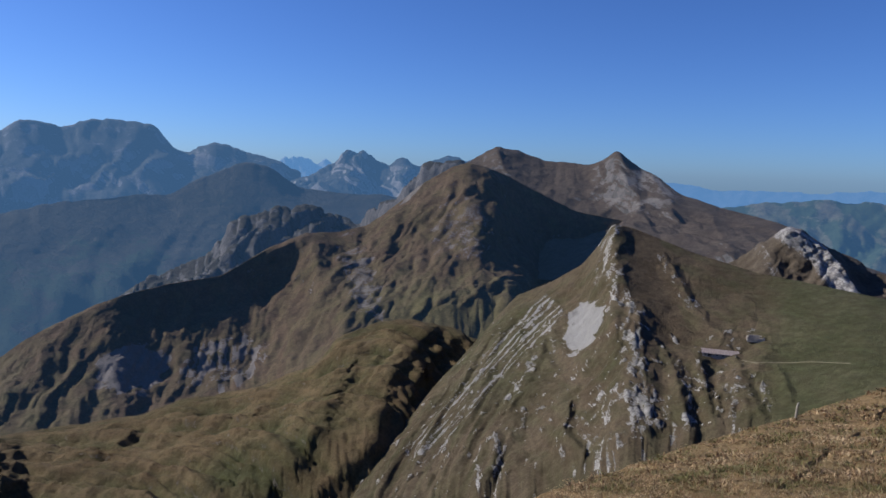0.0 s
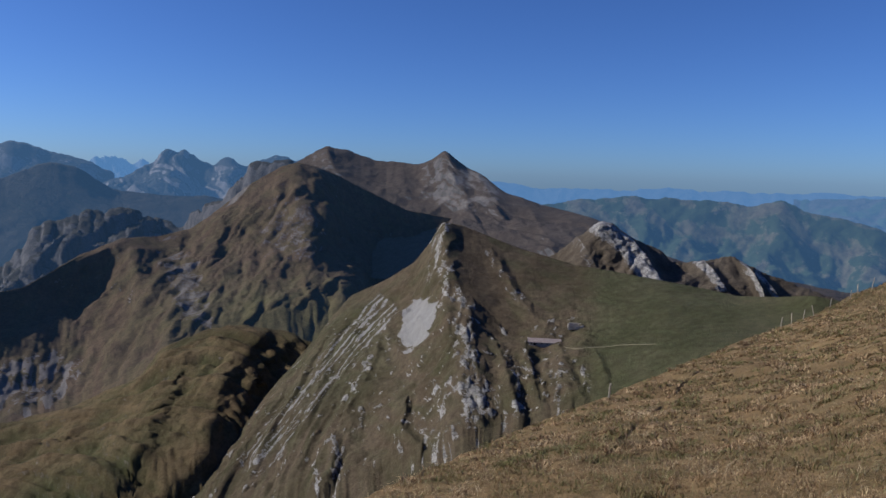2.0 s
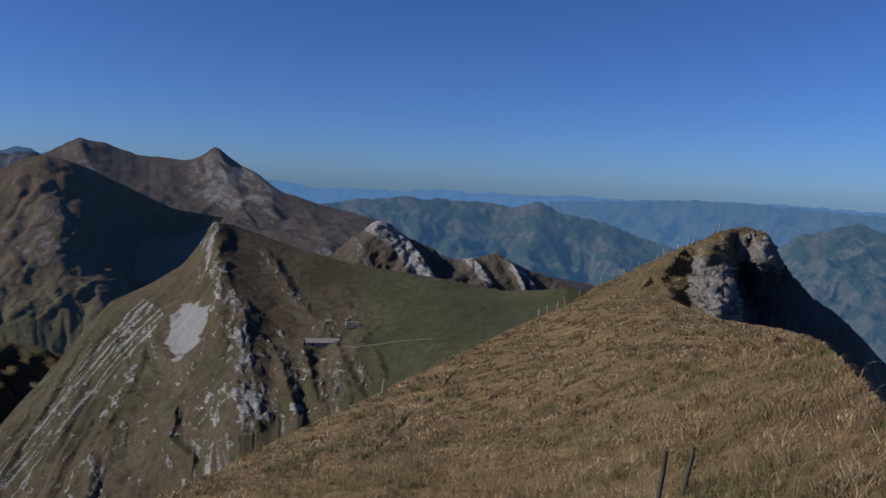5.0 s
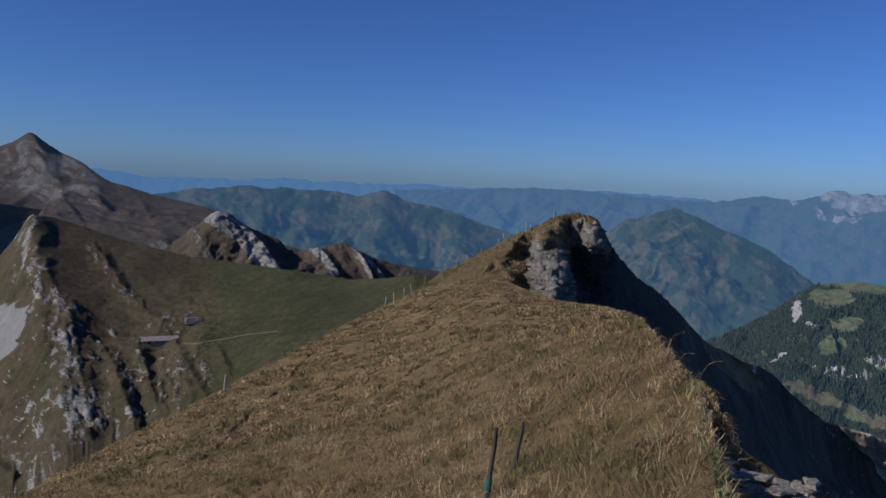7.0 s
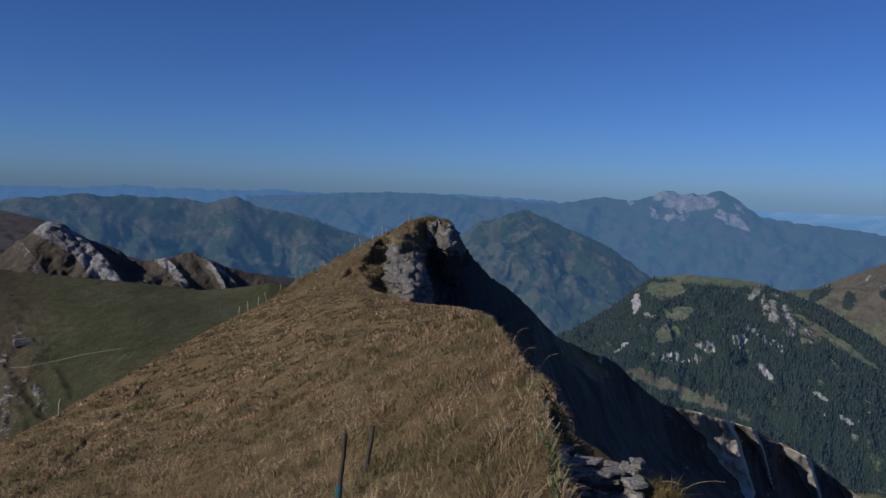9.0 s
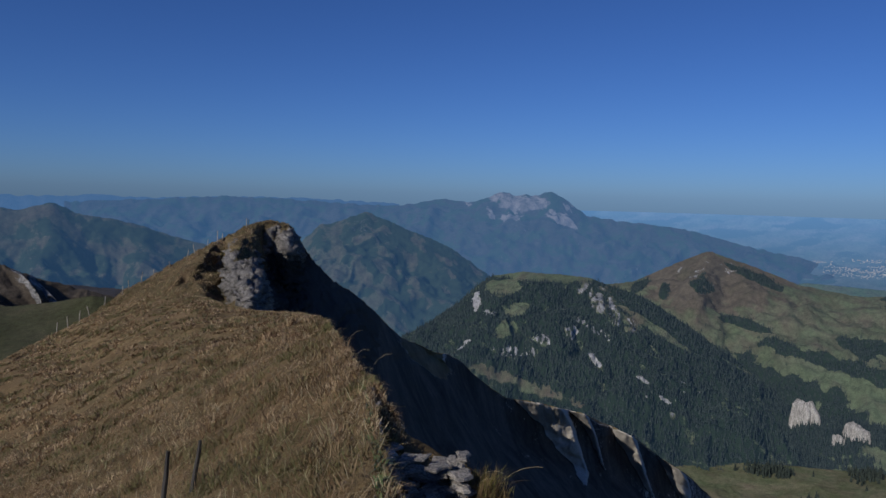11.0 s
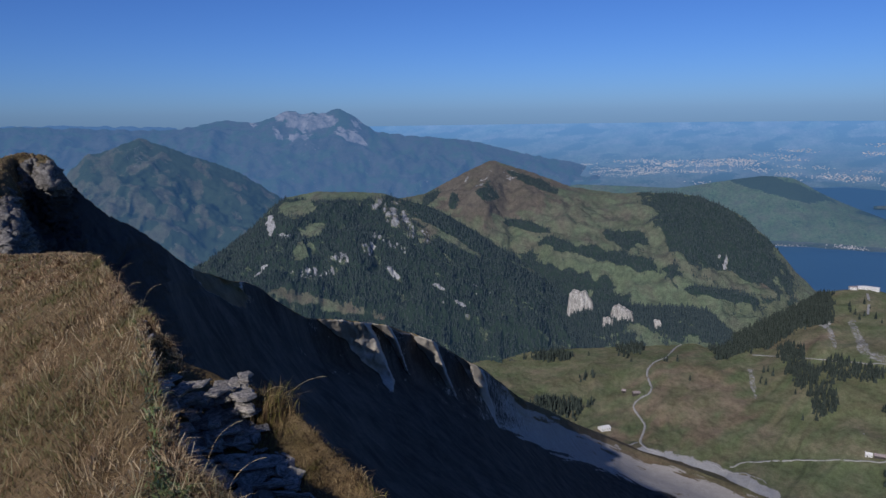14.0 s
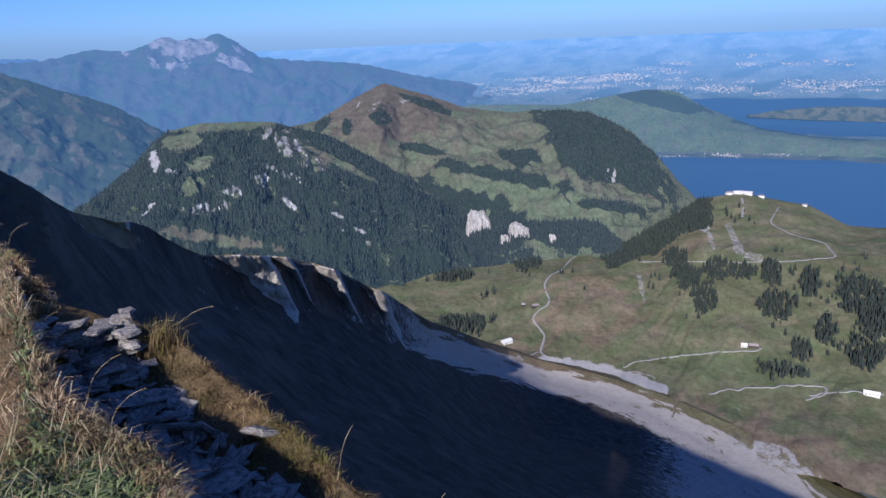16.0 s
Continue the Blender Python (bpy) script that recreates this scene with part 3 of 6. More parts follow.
# rock ridge with the barn
f = barn_face = Face(-12, 62, 680, [
    [(-12, -29, 470), (-8.5, -26, 500), (-4.5, -20.5, 560), (0.9, -14.8, 640), (5.3, -9.6, 720), (8, -8.4, 700), (10.2, -7.0, 670), (11.4, -5.4, 650), (12.4, -3.7, 630), (14, -4.0, 640), (18.4, -5.6, 620), (22.8, -6.7, 600), (29, -7.5, 560), (32.9, -8.0, 540), (34.7, -8.3, 520), (37.6, -8.1, 500), (39.6, -7.8, 480), (46, -8.6, 470), (52, -15, 440), (62, -22, 400)],
    [(-12, -30, 455), (-4.5, -22.5, 500), (0.9, -18, 535), (7, -12.5, 600), (10.5, -11.5, 575), (12.8, -9.8, 530), (14.2, -10.3, 522), (17, -12, 500), (20.5, -12.7, 482), (25, -11.3, 485), (30, -10.3, 475), (40, -10, 440), (46, -10.8, 430), (52, -17, 400), (62, -25, 360)],
    [(-12, -31.5, 440), (0, -25, 430), (8, -22, 420), (12.5, -20.5, 395), (14.5, -20, 380), (17, -19.5, 385), (22, -17.5, 390), (30, -15, 380), (40, -14, 330), (46, -15, 320), (52, -21, 310), (62, -29, 300)],
    [(-12, -38, 330), (20, -32, 290), (30, -28, 290), (46, -27, 250), (62, -36, 240)]], [70, 92, 10], 2.6, 3, 42, 0.4, 0.12, 21,
    calm=lambda A, v: (1 - 0.93 * sstep(22.5, 27, A)) * (1 - 0.65 * sstep(12.8, 14, A) * sstep(1.0, 0.7, v)))
smooth_side = sstep(22, 26, f.A)
f.masks["green"] = np.clip(0.22 + 0.6 * smooth_side + f.wob * 0.5 * (1 - 0.6 * smooth_side) - 0.6 * f.blob(15.5, -8.5, 2.0, 4.5, 10, 0.5) + 0.25 * f.blob(4, -14, 5, 4, 30), 0, 1)
for line, rise, left, right in (([(12.6, -3.7), (12.4, -5.6), (13.5, -8.1), (14.6, -10.6), (15.1, -13.6), (15.7, -16.4), (16, -20.1)], 6, 0.9, 2.4),
                                ([(16.9, -6.6), (18.5, -9.4), (19.4, -10.2)], 7, 1.2, 0.5), ([(17.3, -13.8), (18.2, -16.1), (19.2, -19.2)], 11, 1.3, 0.7),
                                ([(19.4, -13.5), (20, -15.9), (20.6, -17.8)], 8, 0.9, 0.6), ([(21.7, -12.8), (23.1, -15.5), (24, -16.9)], 7, 1.2, 0.6),
                                ([(9.9, -18.2), (9.6, -19.5), (11, -21)], 12, 1.4, 0.6), ([(7.5, -13.7), (6.3, -16.4), (5, -18.2)], 6, 1.2, 0.5),
                                ([(4.2, -20.7), (3.8, -22.8), (3, -24.9)], 9, 1.2, 0.8), ([(11, -14.3), (10.3, -16.5), (7.7, -18)], 7, 0.9, 0.9),
                                ([(8.4, -10.4), (8.5, -12.8), (9.3, -14)], 5, 1.0, 0.5), ([(25, -13.6), (25.7, -15.1)], 5, 0.8, 0.4)):
    f.spur(line, rise, left, right)
run, side, go = f.along([(8.4, -10), (4.8, -13.9), (1.8, -17.7), (-2, -21.8)])
streaks = (go > 0.004) * sstep(-0.3, 0.3, fbm((run * side + 0.12 * f.wob) / 0.16, go * 2.6, 4, 25, 0.6))
f.masks["scree"] = np.maximum(f.blob(10.6, -11.7, 1.25, 2.2, -25, 0.35), sstep(2.1, 0.7, run + 0.5 * f.wob) * streaks * (0.68 - 0.15 * go))
CREST_VEINS = [([(12.4, -3.7), (12, -5.6), (12.5, -7.5), (13.4, -9.2), (14.5, -10.6), (14, -12)], 0.5, 0.95),
               ([(11.5, -7.4), (11.8, -9.1), (12.7, -10.6)], 0.3, 0.8),
               ([(16, -6), (17, -7.5), (18.1, -9.1), (19.2, -10)], 0.28, 0.8),
               ([(14.4, -13.6), (15, -16.1), (15.7, -18.5), (13.8, -20.3), (11.9, -20.9)], 0.75, 0.9),
               ([(10.6, -18.6), (11.8, -20.3)], 0.5, 0.75),
               ([(13.1, -16.3), (12.6, -18.4)], 0.6, 0.75),
               ([(18, -14.1), (18.7, -16.1), (19.1, -18.9)], 0.32, 0.75),
               ([(19.4, -13.9), (19.9, -17.1)], 0.28, 0.7),
               ([(20.6, -14), (21.6, -15.7), (22.1, -17.2)], 0.3, 0.7)]
LOW_VEINS = [([(21.4, -13.7), (23, -17.1)], 0.25, 0.7),
             ([(23.8, -14.6), (24.4, -16.2)], 0.3, 0.7),
             ([(17.1, -17.1), (18.2, -19.6)], 0.3, 0.75),
             ([(21.3, -11), (21.3, -11.9)], 0.3, 0.7),
             ([(7, -14.3), (6, -16.4), (5.2, -17.8)], 0.22, 0.75),
             ([(9.3, -15.3), (10.1, -16.3)], 0.22, 0.7),
             ([(4.3, -20.9), (4.6, -22.8), (3.8, -24.5)], 0.45, 0.8),
             ([(2.9, -21.6), (2.4, -24.5)], 0.3, 0.75),
             ([(7, -18), (5.7, -19.8)], 0.3, 0.6),
             ([(8.1, -12.4), (8.6, -13.7)], 0.25, 0.7),
             ([(22.8, -11.1), (24, -11.6)], 0.3, 0.6)]
f.masks["rock"] = np.maximum.reduce([w * f.band(line, 1.5 * width, 1.3) for line, width, w in CREST_VEINS + LOW_VEINS]) * (0.3 + 0.38 * f.ribs(5, -0.2, 0.35))
f.masks["rock"] = np.clip(f.masks["rock"] + 0.6 * f.speckle(8, 0.3, 0.52, 33) * (1 - smooth_side) * sstep(-9, -12, f.el), 0, 1)
f.roughen(2.2, 8, 0.8)
f.roughen(1.2, 3.0, 0.9)
f.build("mountain_barn_ridge", M_near, "grassy ridge with pale rock ribs and scree fans")

# north slope and its spur
slope_az = np.concatenate([np.linspace(46, 66, 90, endpoint=False), np.linspace(66, 96, 330, endpoint=False), np.linspace(96, 150, 160)])
f = Face(46, 150, slope_az, [
    [(46, -9, 120), (54, -9.5, 130), (58.3, -8.5, 160), (60.2, -9.2, 200), (62.3, -11.5, 260), (66.3, -12.8, 330), (70.7, -15.6, 400), (76.7, -16.5, 500), (81, -18, 570), (84.6, -20, 640), (88.2, -22.4, 860), (94.9, -24.8, 1340), (97.8, -25.6, 1350), (106.7, -27.3, 1265), (117.8, -30.2, 1120), (119.6, -31.8, 1055), (150, -42, 740)],
    [(46, -14, 100), (58.3, -11.5, 135), (60.5, -11.9, 190), (62, -12.6, 228), (64, -13.5, 262), (65.8, -14.1, 290), (66.8, -14.6, 315), (70.7, -18.7, 380), (76.7, -20.3, 475), (81, -21.6, 543), (84.6, -22.9, 612), (88.2, -24.6, 800), (94.9, -26.4, 1200), (97.8, -27.0, 1260), (106, -28.8, 1170), (119, -33.4, 960), (150, -43.5, 640)],
    [(46, -18, 80), (58, -16, 105), (62, -17.5, 180), (66, -19.4, 238), (70.7, -22.5, 268), (76.7, -25.5, 340), (84, -28.2, 420), (88, -29.5, 460), (97.8, -31.2, 880), (106, -32.6, 900), (119, -36.6, 760), (150, -45, 500)],
    [(46, -34, 40), (58, -28, 70), (70.5, -30, 170), (88, -35, 270), (100, -38, 330), (120, -44, 300), (150, -55, 200)],
    [(46, -55, 25), (70, -50, 60), (88, -52, 90), (150, -65, 80)]], [50, 44, 40, 12], 1.2, 2, 62, 0.9, 0.9, 23,
    calm=lambda A, v: (0.12 + 0.88 * sstep(1.5, 0.2, np.abs(v))) * (1 - 0.8 * sstep(88, 95, A)), back=0.2, drop=(0.14 - 0.043 * sstep(88, 100, slope_az))[:, None])
# fins: sharp buttresses that stand out from the slope, with a sheer far side
crest_el = np.interp(f.A, f.az, f.el[12])
sheared = f.A - 0.55 * np.clip(crest_el - f.el, 0, 4) + 0.25 * f.wob
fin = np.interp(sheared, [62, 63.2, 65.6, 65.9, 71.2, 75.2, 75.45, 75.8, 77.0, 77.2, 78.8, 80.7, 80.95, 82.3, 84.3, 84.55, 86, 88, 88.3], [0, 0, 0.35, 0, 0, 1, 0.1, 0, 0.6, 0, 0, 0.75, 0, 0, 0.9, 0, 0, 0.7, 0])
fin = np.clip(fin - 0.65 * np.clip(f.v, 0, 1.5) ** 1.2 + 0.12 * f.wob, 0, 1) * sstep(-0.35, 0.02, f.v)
flute = ridged(np.radians(f.A) * 430 / 7 + 0.5 * f.wob, f.down / 40, 4, 77, 0.6) * fin
eye = np.array([0, 0, EYE_Z])
far_ = np.linalg.norm(f.P - eye, axis=-1)
f.P = eye + (f.P - eye) * (1 - (46 * fin + 3.2 * flute) / far_)[..., None]
f.N = normals_of(f.P)
tan_patch = f.blob(64.2, -12.6, 2.4, 0.9, -34, 0.4)
grassy = sstep(0.06, -0.02, f.v + 0.08 * f.wob)
f.masks["green"] = 0.15 + f.wob * 0.5 + 0.5 * sstep(97, 110, f.A)
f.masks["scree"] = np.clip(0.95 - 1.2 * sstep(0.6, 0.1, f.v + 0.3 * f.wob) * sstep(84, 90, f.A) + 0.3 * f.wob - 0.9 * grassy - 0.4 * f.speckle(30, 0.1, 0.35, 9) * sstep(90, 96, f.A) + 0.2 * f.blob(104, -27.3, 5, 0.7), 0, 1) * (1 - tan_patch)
# dark rock at the foot; above, it paints slope shade and leaves fins sunlit-pale
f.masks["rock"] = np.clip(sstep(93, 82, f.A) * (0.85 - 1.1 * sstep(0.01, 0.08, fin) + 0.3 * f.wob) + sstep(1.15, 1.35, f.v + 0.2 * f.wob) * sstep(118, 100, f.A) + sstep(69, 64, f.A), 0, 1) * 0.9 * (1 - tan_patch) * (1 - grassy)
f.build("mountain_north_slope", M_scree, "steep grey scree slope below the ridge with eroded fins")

# the ridge goes on behind the camera
bl, bc = np.meshgrid(np.linspace(20, 900, 120), np.concatenate([np.linspace(-260, -4, 26), np.linspace(-3, 3, 7), np.linspace(4, 260, 26)]))
bw = np.array([math.sin(radians(-131)), math.cos(radians(-131))])
bz = -1.0 - np.where(bc > 0, 0.45, 0.75) * np.sqrt(bc * bc + 4) + 3 * fbm(bl / 60, bc / 60, 5, 71) - 3 * sstep(60, 20, bl)
BP = np.stack([bw[0] * bl + bw[1] * bc, bw[1] * bl - bw[0] * bc, np.where(bc > 0, bz, bz)], -1)
tagged(grid_mesh("ground_back_ridge", BP, {"green": 0.3 + fbm(bl / 20, bc / 20, 3, 5)}, M_near), "grassy ridge crest running on behind", "ground", kind="structure")

# green alp with the station hill
f = alp_face = Face(84, 150, np.concatenate([np.linspace(84, 123, 400, endpoint=False), np.linspace(123, 150, 50)]), [
    [(84, -19, 1900), (90, -18.6, 1900), (98.2, -17.8, 2000), (101.4, -16.9, 2100), (103.2, -17.2, 2150), (107.4, -14.6, 2300), (110.1, -12.8, 2450), (112.5, -12.3, 2550), (114, -12.6, 2550), (117.1, -13.0, 2550), (119.7, -14.2, 2500), (122, -14.1, 2500), (150, -13, 2500)],
    [(84, -21, 1700), (101, -19.2, 1800), (106, -18.6, 1900), (110, -16.8, 1950), (150, -17, 1950)],
    [(84, -24, 1450), (104, -25.5, 1400), (150, -25.5, 1400)],
    [(84, -31, 1050), (104, -31, 1080), (150, -33, 1000)]], [54, 62, 26], 9, 9, 200, 0.2, 0.25, 25)
f.masks["green"] = np.clip(0.66 + f.wob * 0.55 - 0.4 * f.blob(101.5, -21.5, 3.6, 2.6) - 0.35 * f.blob(108, -15.5, 2.4, 1.6) - 0.55 * f.band([(94.9, -26.1), (104.4, -28.7), (113.6, -30.5), (121.9, -31.2)], 2.2, 0.6) + 0.3 * f.blob(114, -25, 7, 1.2), 0, 1)
f.masks["scree"] = np.maximum.reduce([f.band([(97.8, -25.6), (101.6, -25.9), (104.8, -26.5), (107.8, -27.2)], 0.5, 0.5) * 0.85, f.band([(99.7, -27.7), (105.4, -29.1), (111.4, -30), (118.7, -31.5)], 1.1, 0.9) * 0.55, f.speckle(20, 0.42, 0.55, 44) * f.band([(113.3, -27.8), (120.8, -29.2), (124, -30.3)], 1.8, 0.8) * 0.5, 0.5 * f.speckle(14, 0.4, 0.5, 45) * f.band([(113, -21.3), (113.9, -22.8)], 0.6)])
f.masks["rock"] = np.maximum.reduce([f.band([(110.3, -14.9), (110.9, -16.5)], 0.2, 1.0) * 0.5, f.band([(111.9, -14.8), (112.9, -17), (114.2, -16.9)], 0.32, 1.3) * 0.5, f.band([(105.4, -18.9), (105.9, -20.6)], 0.25, 1.0) * 0.5, f.blob(110.2, -15.2, 0.35, 0.25, 0, 1.0) * 0.6])
flank = f.band([(103.4, -17.4), (106.2, -16.1), (108.2, -14.9), (109.7, -14)], 1.05, 0.5)
f.masks["wood"] = flank * 0.8
f.build("mountain_green_alp", M_pasture, "green alpine pasture with tracks and scattered spruces")

# wooded hill with the brown summit
f = hill_face = Face(60, 116, 400, [
    [(60, -12.5, 3000), (70, -7.8, 3000), (76, -7.0, 3050), (79.0, -6.6, 3080), (80.5, -6.3, 3100), (82.2, -5.4, 3100), (84.0, -4.5, 3130), (85.7, -3.8, 3150), (87.0, -4.3, 3150), (88.3, -4.7, 3150), (91.8, -5.9, 3100), (95.2, -6.4, 3050), (97.7, -6.3, 3000), (101.2, -6.5, 2950), (104.1, -7.8, 2900), (106.3, -9.7, 2850), (108, -11.6, 2800), (109.5, -13.0, 2750), (116, -16, 2700)],
    [(60, -14.5, 2900), (70, -9.4, 2900), (78, -9, 2900), (82, -8.4, 2880), (85, -8, 2800), (87, -8.4, 2880), (92, -8.6, 2760), (96, -9.6, 2720), (101, -9.6, 2680), (105, -12, 2640), (109, -14.5, 2600), (116, -17, 2600)],
    [(60, -18, 2700), (80, -15.5, 2650), (88, -14.5, 2550), (100, -14.5, 2400), (116, -18.5, 2400)],
    [(60, -24, 2300), (80, -21, 2300), (90, -20, 2250), (116, -21, 2100)]], [60, 60, 16], 30, 22, 170, 0.3, 0.12, 27, jag=3)
f.masks["green"] = np.clip(0.55 + f.wob * 0.6 - 0.9 * f.blob(85.8, -6.0, 4.6, 2.2, 0, 0.4) + 0.3 * f.blob(98, -13.5, 8, 1.6, -12), 0, 1)
f.masks["wood"] = np.maximum.reduce([f.blob(102.5, -9.7, 6.0, 2.5, -38, 0.45), f.blob(88.3, -8.9, 1.9, 0.35, -12, 0.5), f.blob(96.2, -9.8, 1.5, 0.7, -10, 0.8), f.blob(95.5, -11.3, 5, 0.5, -12, 1.0), f.blob(92, -10.6, 3, 0.4, -14, 1.2), f.blob(89, -5.6, 2.2, 0.3, -22, 0.7), f.blob(82.6, -6.9, 0.35, 0.7, 0, 0.5), f.blob(80.8, -6.6, 0.8, 0.4, 40, 0.5),
                                    f.blob(85.3, -6.3, 0.7, 0.7, 0, 0.9) * 0.7, f.blob(90, -13, 6, 1.3, -16, 0.8), f.blob(103, -13.6, 3, 0.4, -6, 0.9)]) * (1 - f.blob(104, -12.6, 2.6, 0.5, -18, 0.6))
f.masks["rock"] = np.maximum.reduce([f.blob(103.3, -11.2, 0.55, 0.7, 20, 1.0) * f.ribs(20, -0.1, 0.2) * 0.8, f.blob(85.6, -5.3, 2.0, 1.0, 0, 1.0) * f.speckle(50, 0.15, 0.35) * 0.55])
f.masks["wood"] = f.masks["wood"] * (1 - np.clip(f.masks["rock"] * 1.5, 0, 1))
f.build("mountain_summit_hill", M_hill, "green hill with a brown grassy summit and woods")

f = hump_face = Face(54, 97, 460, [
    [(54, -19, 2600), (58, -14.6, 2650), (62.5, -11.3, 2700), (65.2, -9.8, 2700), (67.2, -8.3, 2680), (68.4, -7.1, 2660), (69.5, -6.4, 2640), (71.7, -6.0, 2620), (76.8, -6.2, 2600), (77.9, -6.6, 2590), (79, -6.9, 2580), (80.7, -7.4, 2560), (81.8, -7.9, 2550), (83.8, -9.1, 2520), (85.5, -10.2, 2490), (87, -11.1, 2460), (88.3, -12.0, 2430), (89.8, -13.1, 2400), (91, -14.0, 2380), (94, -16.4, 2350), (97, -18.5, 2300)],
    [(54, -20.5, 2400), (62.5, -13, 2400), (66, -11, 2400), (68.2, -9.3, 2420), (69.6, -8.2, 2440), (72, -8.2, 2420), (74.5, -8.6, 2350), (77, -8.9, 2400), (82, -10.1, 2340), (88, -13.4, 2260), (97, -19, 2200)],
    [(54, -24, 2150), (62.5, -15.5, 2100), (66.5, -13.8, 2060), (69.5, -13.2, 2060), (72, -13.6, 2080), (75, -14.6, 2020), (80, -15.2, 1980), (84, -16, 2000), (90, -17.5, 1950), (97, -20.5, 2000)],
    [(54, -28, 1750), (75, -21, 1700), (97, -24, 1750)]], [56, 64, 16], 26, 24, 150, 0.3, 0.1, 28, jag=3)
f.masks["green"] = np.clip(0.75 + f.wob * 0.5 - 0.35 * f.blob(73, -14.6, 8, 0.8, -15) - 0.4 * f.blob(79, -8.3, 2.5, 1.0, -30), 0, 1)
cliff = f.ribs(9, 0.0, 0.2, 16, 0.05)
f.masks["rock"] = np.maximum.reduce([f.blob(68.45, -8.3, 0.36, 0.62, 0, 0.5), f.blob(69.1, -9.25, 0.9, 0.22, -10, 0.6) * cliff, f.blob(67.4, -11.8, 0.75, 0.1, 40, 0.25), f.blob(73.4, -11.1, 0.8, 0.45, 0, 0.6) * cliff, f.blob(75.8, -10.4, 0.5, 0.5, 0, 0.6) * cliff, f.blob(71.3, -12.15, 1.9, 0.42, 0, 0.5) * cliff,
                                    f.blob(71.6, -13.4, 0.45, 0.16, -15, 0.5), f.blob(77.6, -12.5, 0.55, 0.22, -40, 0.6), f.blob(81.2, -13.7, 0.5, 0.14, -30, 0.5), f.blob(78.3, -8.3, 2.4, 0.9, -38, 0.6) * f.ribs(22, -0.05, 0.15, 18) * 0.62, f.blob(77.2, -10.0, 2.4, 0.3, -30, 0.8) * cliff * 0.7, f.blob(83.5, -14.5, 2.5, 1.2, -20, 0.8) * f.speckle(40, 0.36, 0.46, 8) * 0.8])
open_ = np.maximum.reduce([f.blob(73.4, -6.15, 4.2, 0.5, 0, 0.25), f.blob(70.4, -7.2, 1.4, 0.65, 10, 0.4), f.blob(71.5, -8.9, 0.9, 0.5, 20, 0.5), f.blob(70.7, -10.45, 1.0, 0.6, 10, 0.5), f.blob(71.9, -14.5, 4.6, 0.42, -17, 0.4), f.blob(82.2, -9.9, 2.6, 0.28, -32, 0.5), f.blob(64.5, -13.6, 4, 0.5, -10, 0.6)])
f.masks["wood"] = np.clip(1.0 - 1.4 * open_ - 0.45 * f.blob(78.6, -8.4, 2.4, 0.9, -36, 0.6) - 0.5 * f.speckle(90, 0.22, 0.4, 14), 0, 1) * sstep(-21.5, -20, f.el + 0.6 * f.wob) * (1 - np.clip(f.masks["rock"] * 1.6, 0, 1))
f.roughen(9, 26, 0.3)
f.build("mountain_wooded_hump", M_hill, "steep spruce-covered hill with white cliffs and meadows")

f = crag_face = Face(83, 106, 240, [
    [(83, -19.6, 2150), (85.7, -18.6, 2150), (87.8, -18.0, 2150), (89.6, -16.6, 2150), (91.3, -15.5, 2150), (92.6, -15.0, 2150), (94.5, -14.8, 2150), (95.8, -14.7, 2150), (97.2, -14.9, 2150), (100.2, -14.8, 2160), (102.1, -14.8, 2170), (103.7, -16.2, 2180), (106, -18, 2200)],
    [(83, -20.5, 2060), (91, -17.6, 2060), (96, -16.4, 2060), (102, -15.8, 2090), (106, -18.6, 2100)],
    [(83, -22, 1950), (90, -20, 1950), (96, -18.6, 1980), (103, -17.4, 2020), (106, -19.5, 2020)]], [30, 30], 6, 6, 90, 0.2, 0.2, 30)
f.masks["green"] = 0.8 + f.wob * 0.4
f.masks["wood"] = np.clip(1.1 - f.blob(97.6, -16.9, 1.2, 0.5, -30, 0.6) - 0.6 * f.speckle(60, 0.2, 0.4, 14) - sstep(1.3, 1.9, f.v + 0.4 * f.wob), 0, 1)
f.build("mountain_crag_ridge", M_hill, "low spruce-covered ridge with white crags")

f = Face(112.5, 140, 160, [
    [(113, -6.75, 4110), (114, -6.5, 4120), (117, -6.2, 4130), (119, -6.1, 4130), (122, -6.2, 4130), (140, -6.2, 4130)],
    [(113, -6.95, 4080), (117, -7.1, 4060), (140, -7.2, 4060)]], [20], 3, 3, 120, 0, 0.3, 57, back=0.03, drop=0.03)
f.masks["wood"] = 0.4 + f.wob * 0.8
f.build("mountain_peninsula", M_shore, "low hazy green peninsula in the lake")

# pyramid mountain and the high massif behind it
f = Face(42, 74, 300, [
    [(42.4, -9.5, 3600), (49.4, -6.5, 3600), (53.9, -4.7, 3600), (55.7, -2.8, 3600), (57.8, -2.2, 3600), (59.5, -1.6, 3600), (61.1, -2.2, 3600), (62.8, -3.1, 3600), (64.5, -3.6, 3600), (66.3, -4.4, 3600), (68.9, -6.2, 3600), (74.3, -10.0, 3600)],
    [(42.4, -10.5, 3300), (58.3, -6.0, 3300), (74.3, -11.0, 3300)], [(42.4, -15.0, 2900), (74.3, -15.0, 2900)]], [70, 50], 55, 30, 220, 0.9, 0.15, 29, jag=6)
f.masks["green"] = 0.5 + f.wob * 0.6
f.masks["wood"] = 0.6 + f.wob * 1.3 + 0.3 * sstep(60, 66, f.A) - 0.35 * f.blob(57, -7.5, 5, 3, -30, 0.8)
f.masks["rock"] = 0.35 * f.blob(58.8, -2.6, 2.5, 1.0) * f.ribs(40, -0.1, 0.2)
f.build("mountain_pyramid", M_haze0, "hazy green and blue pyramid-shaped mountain")
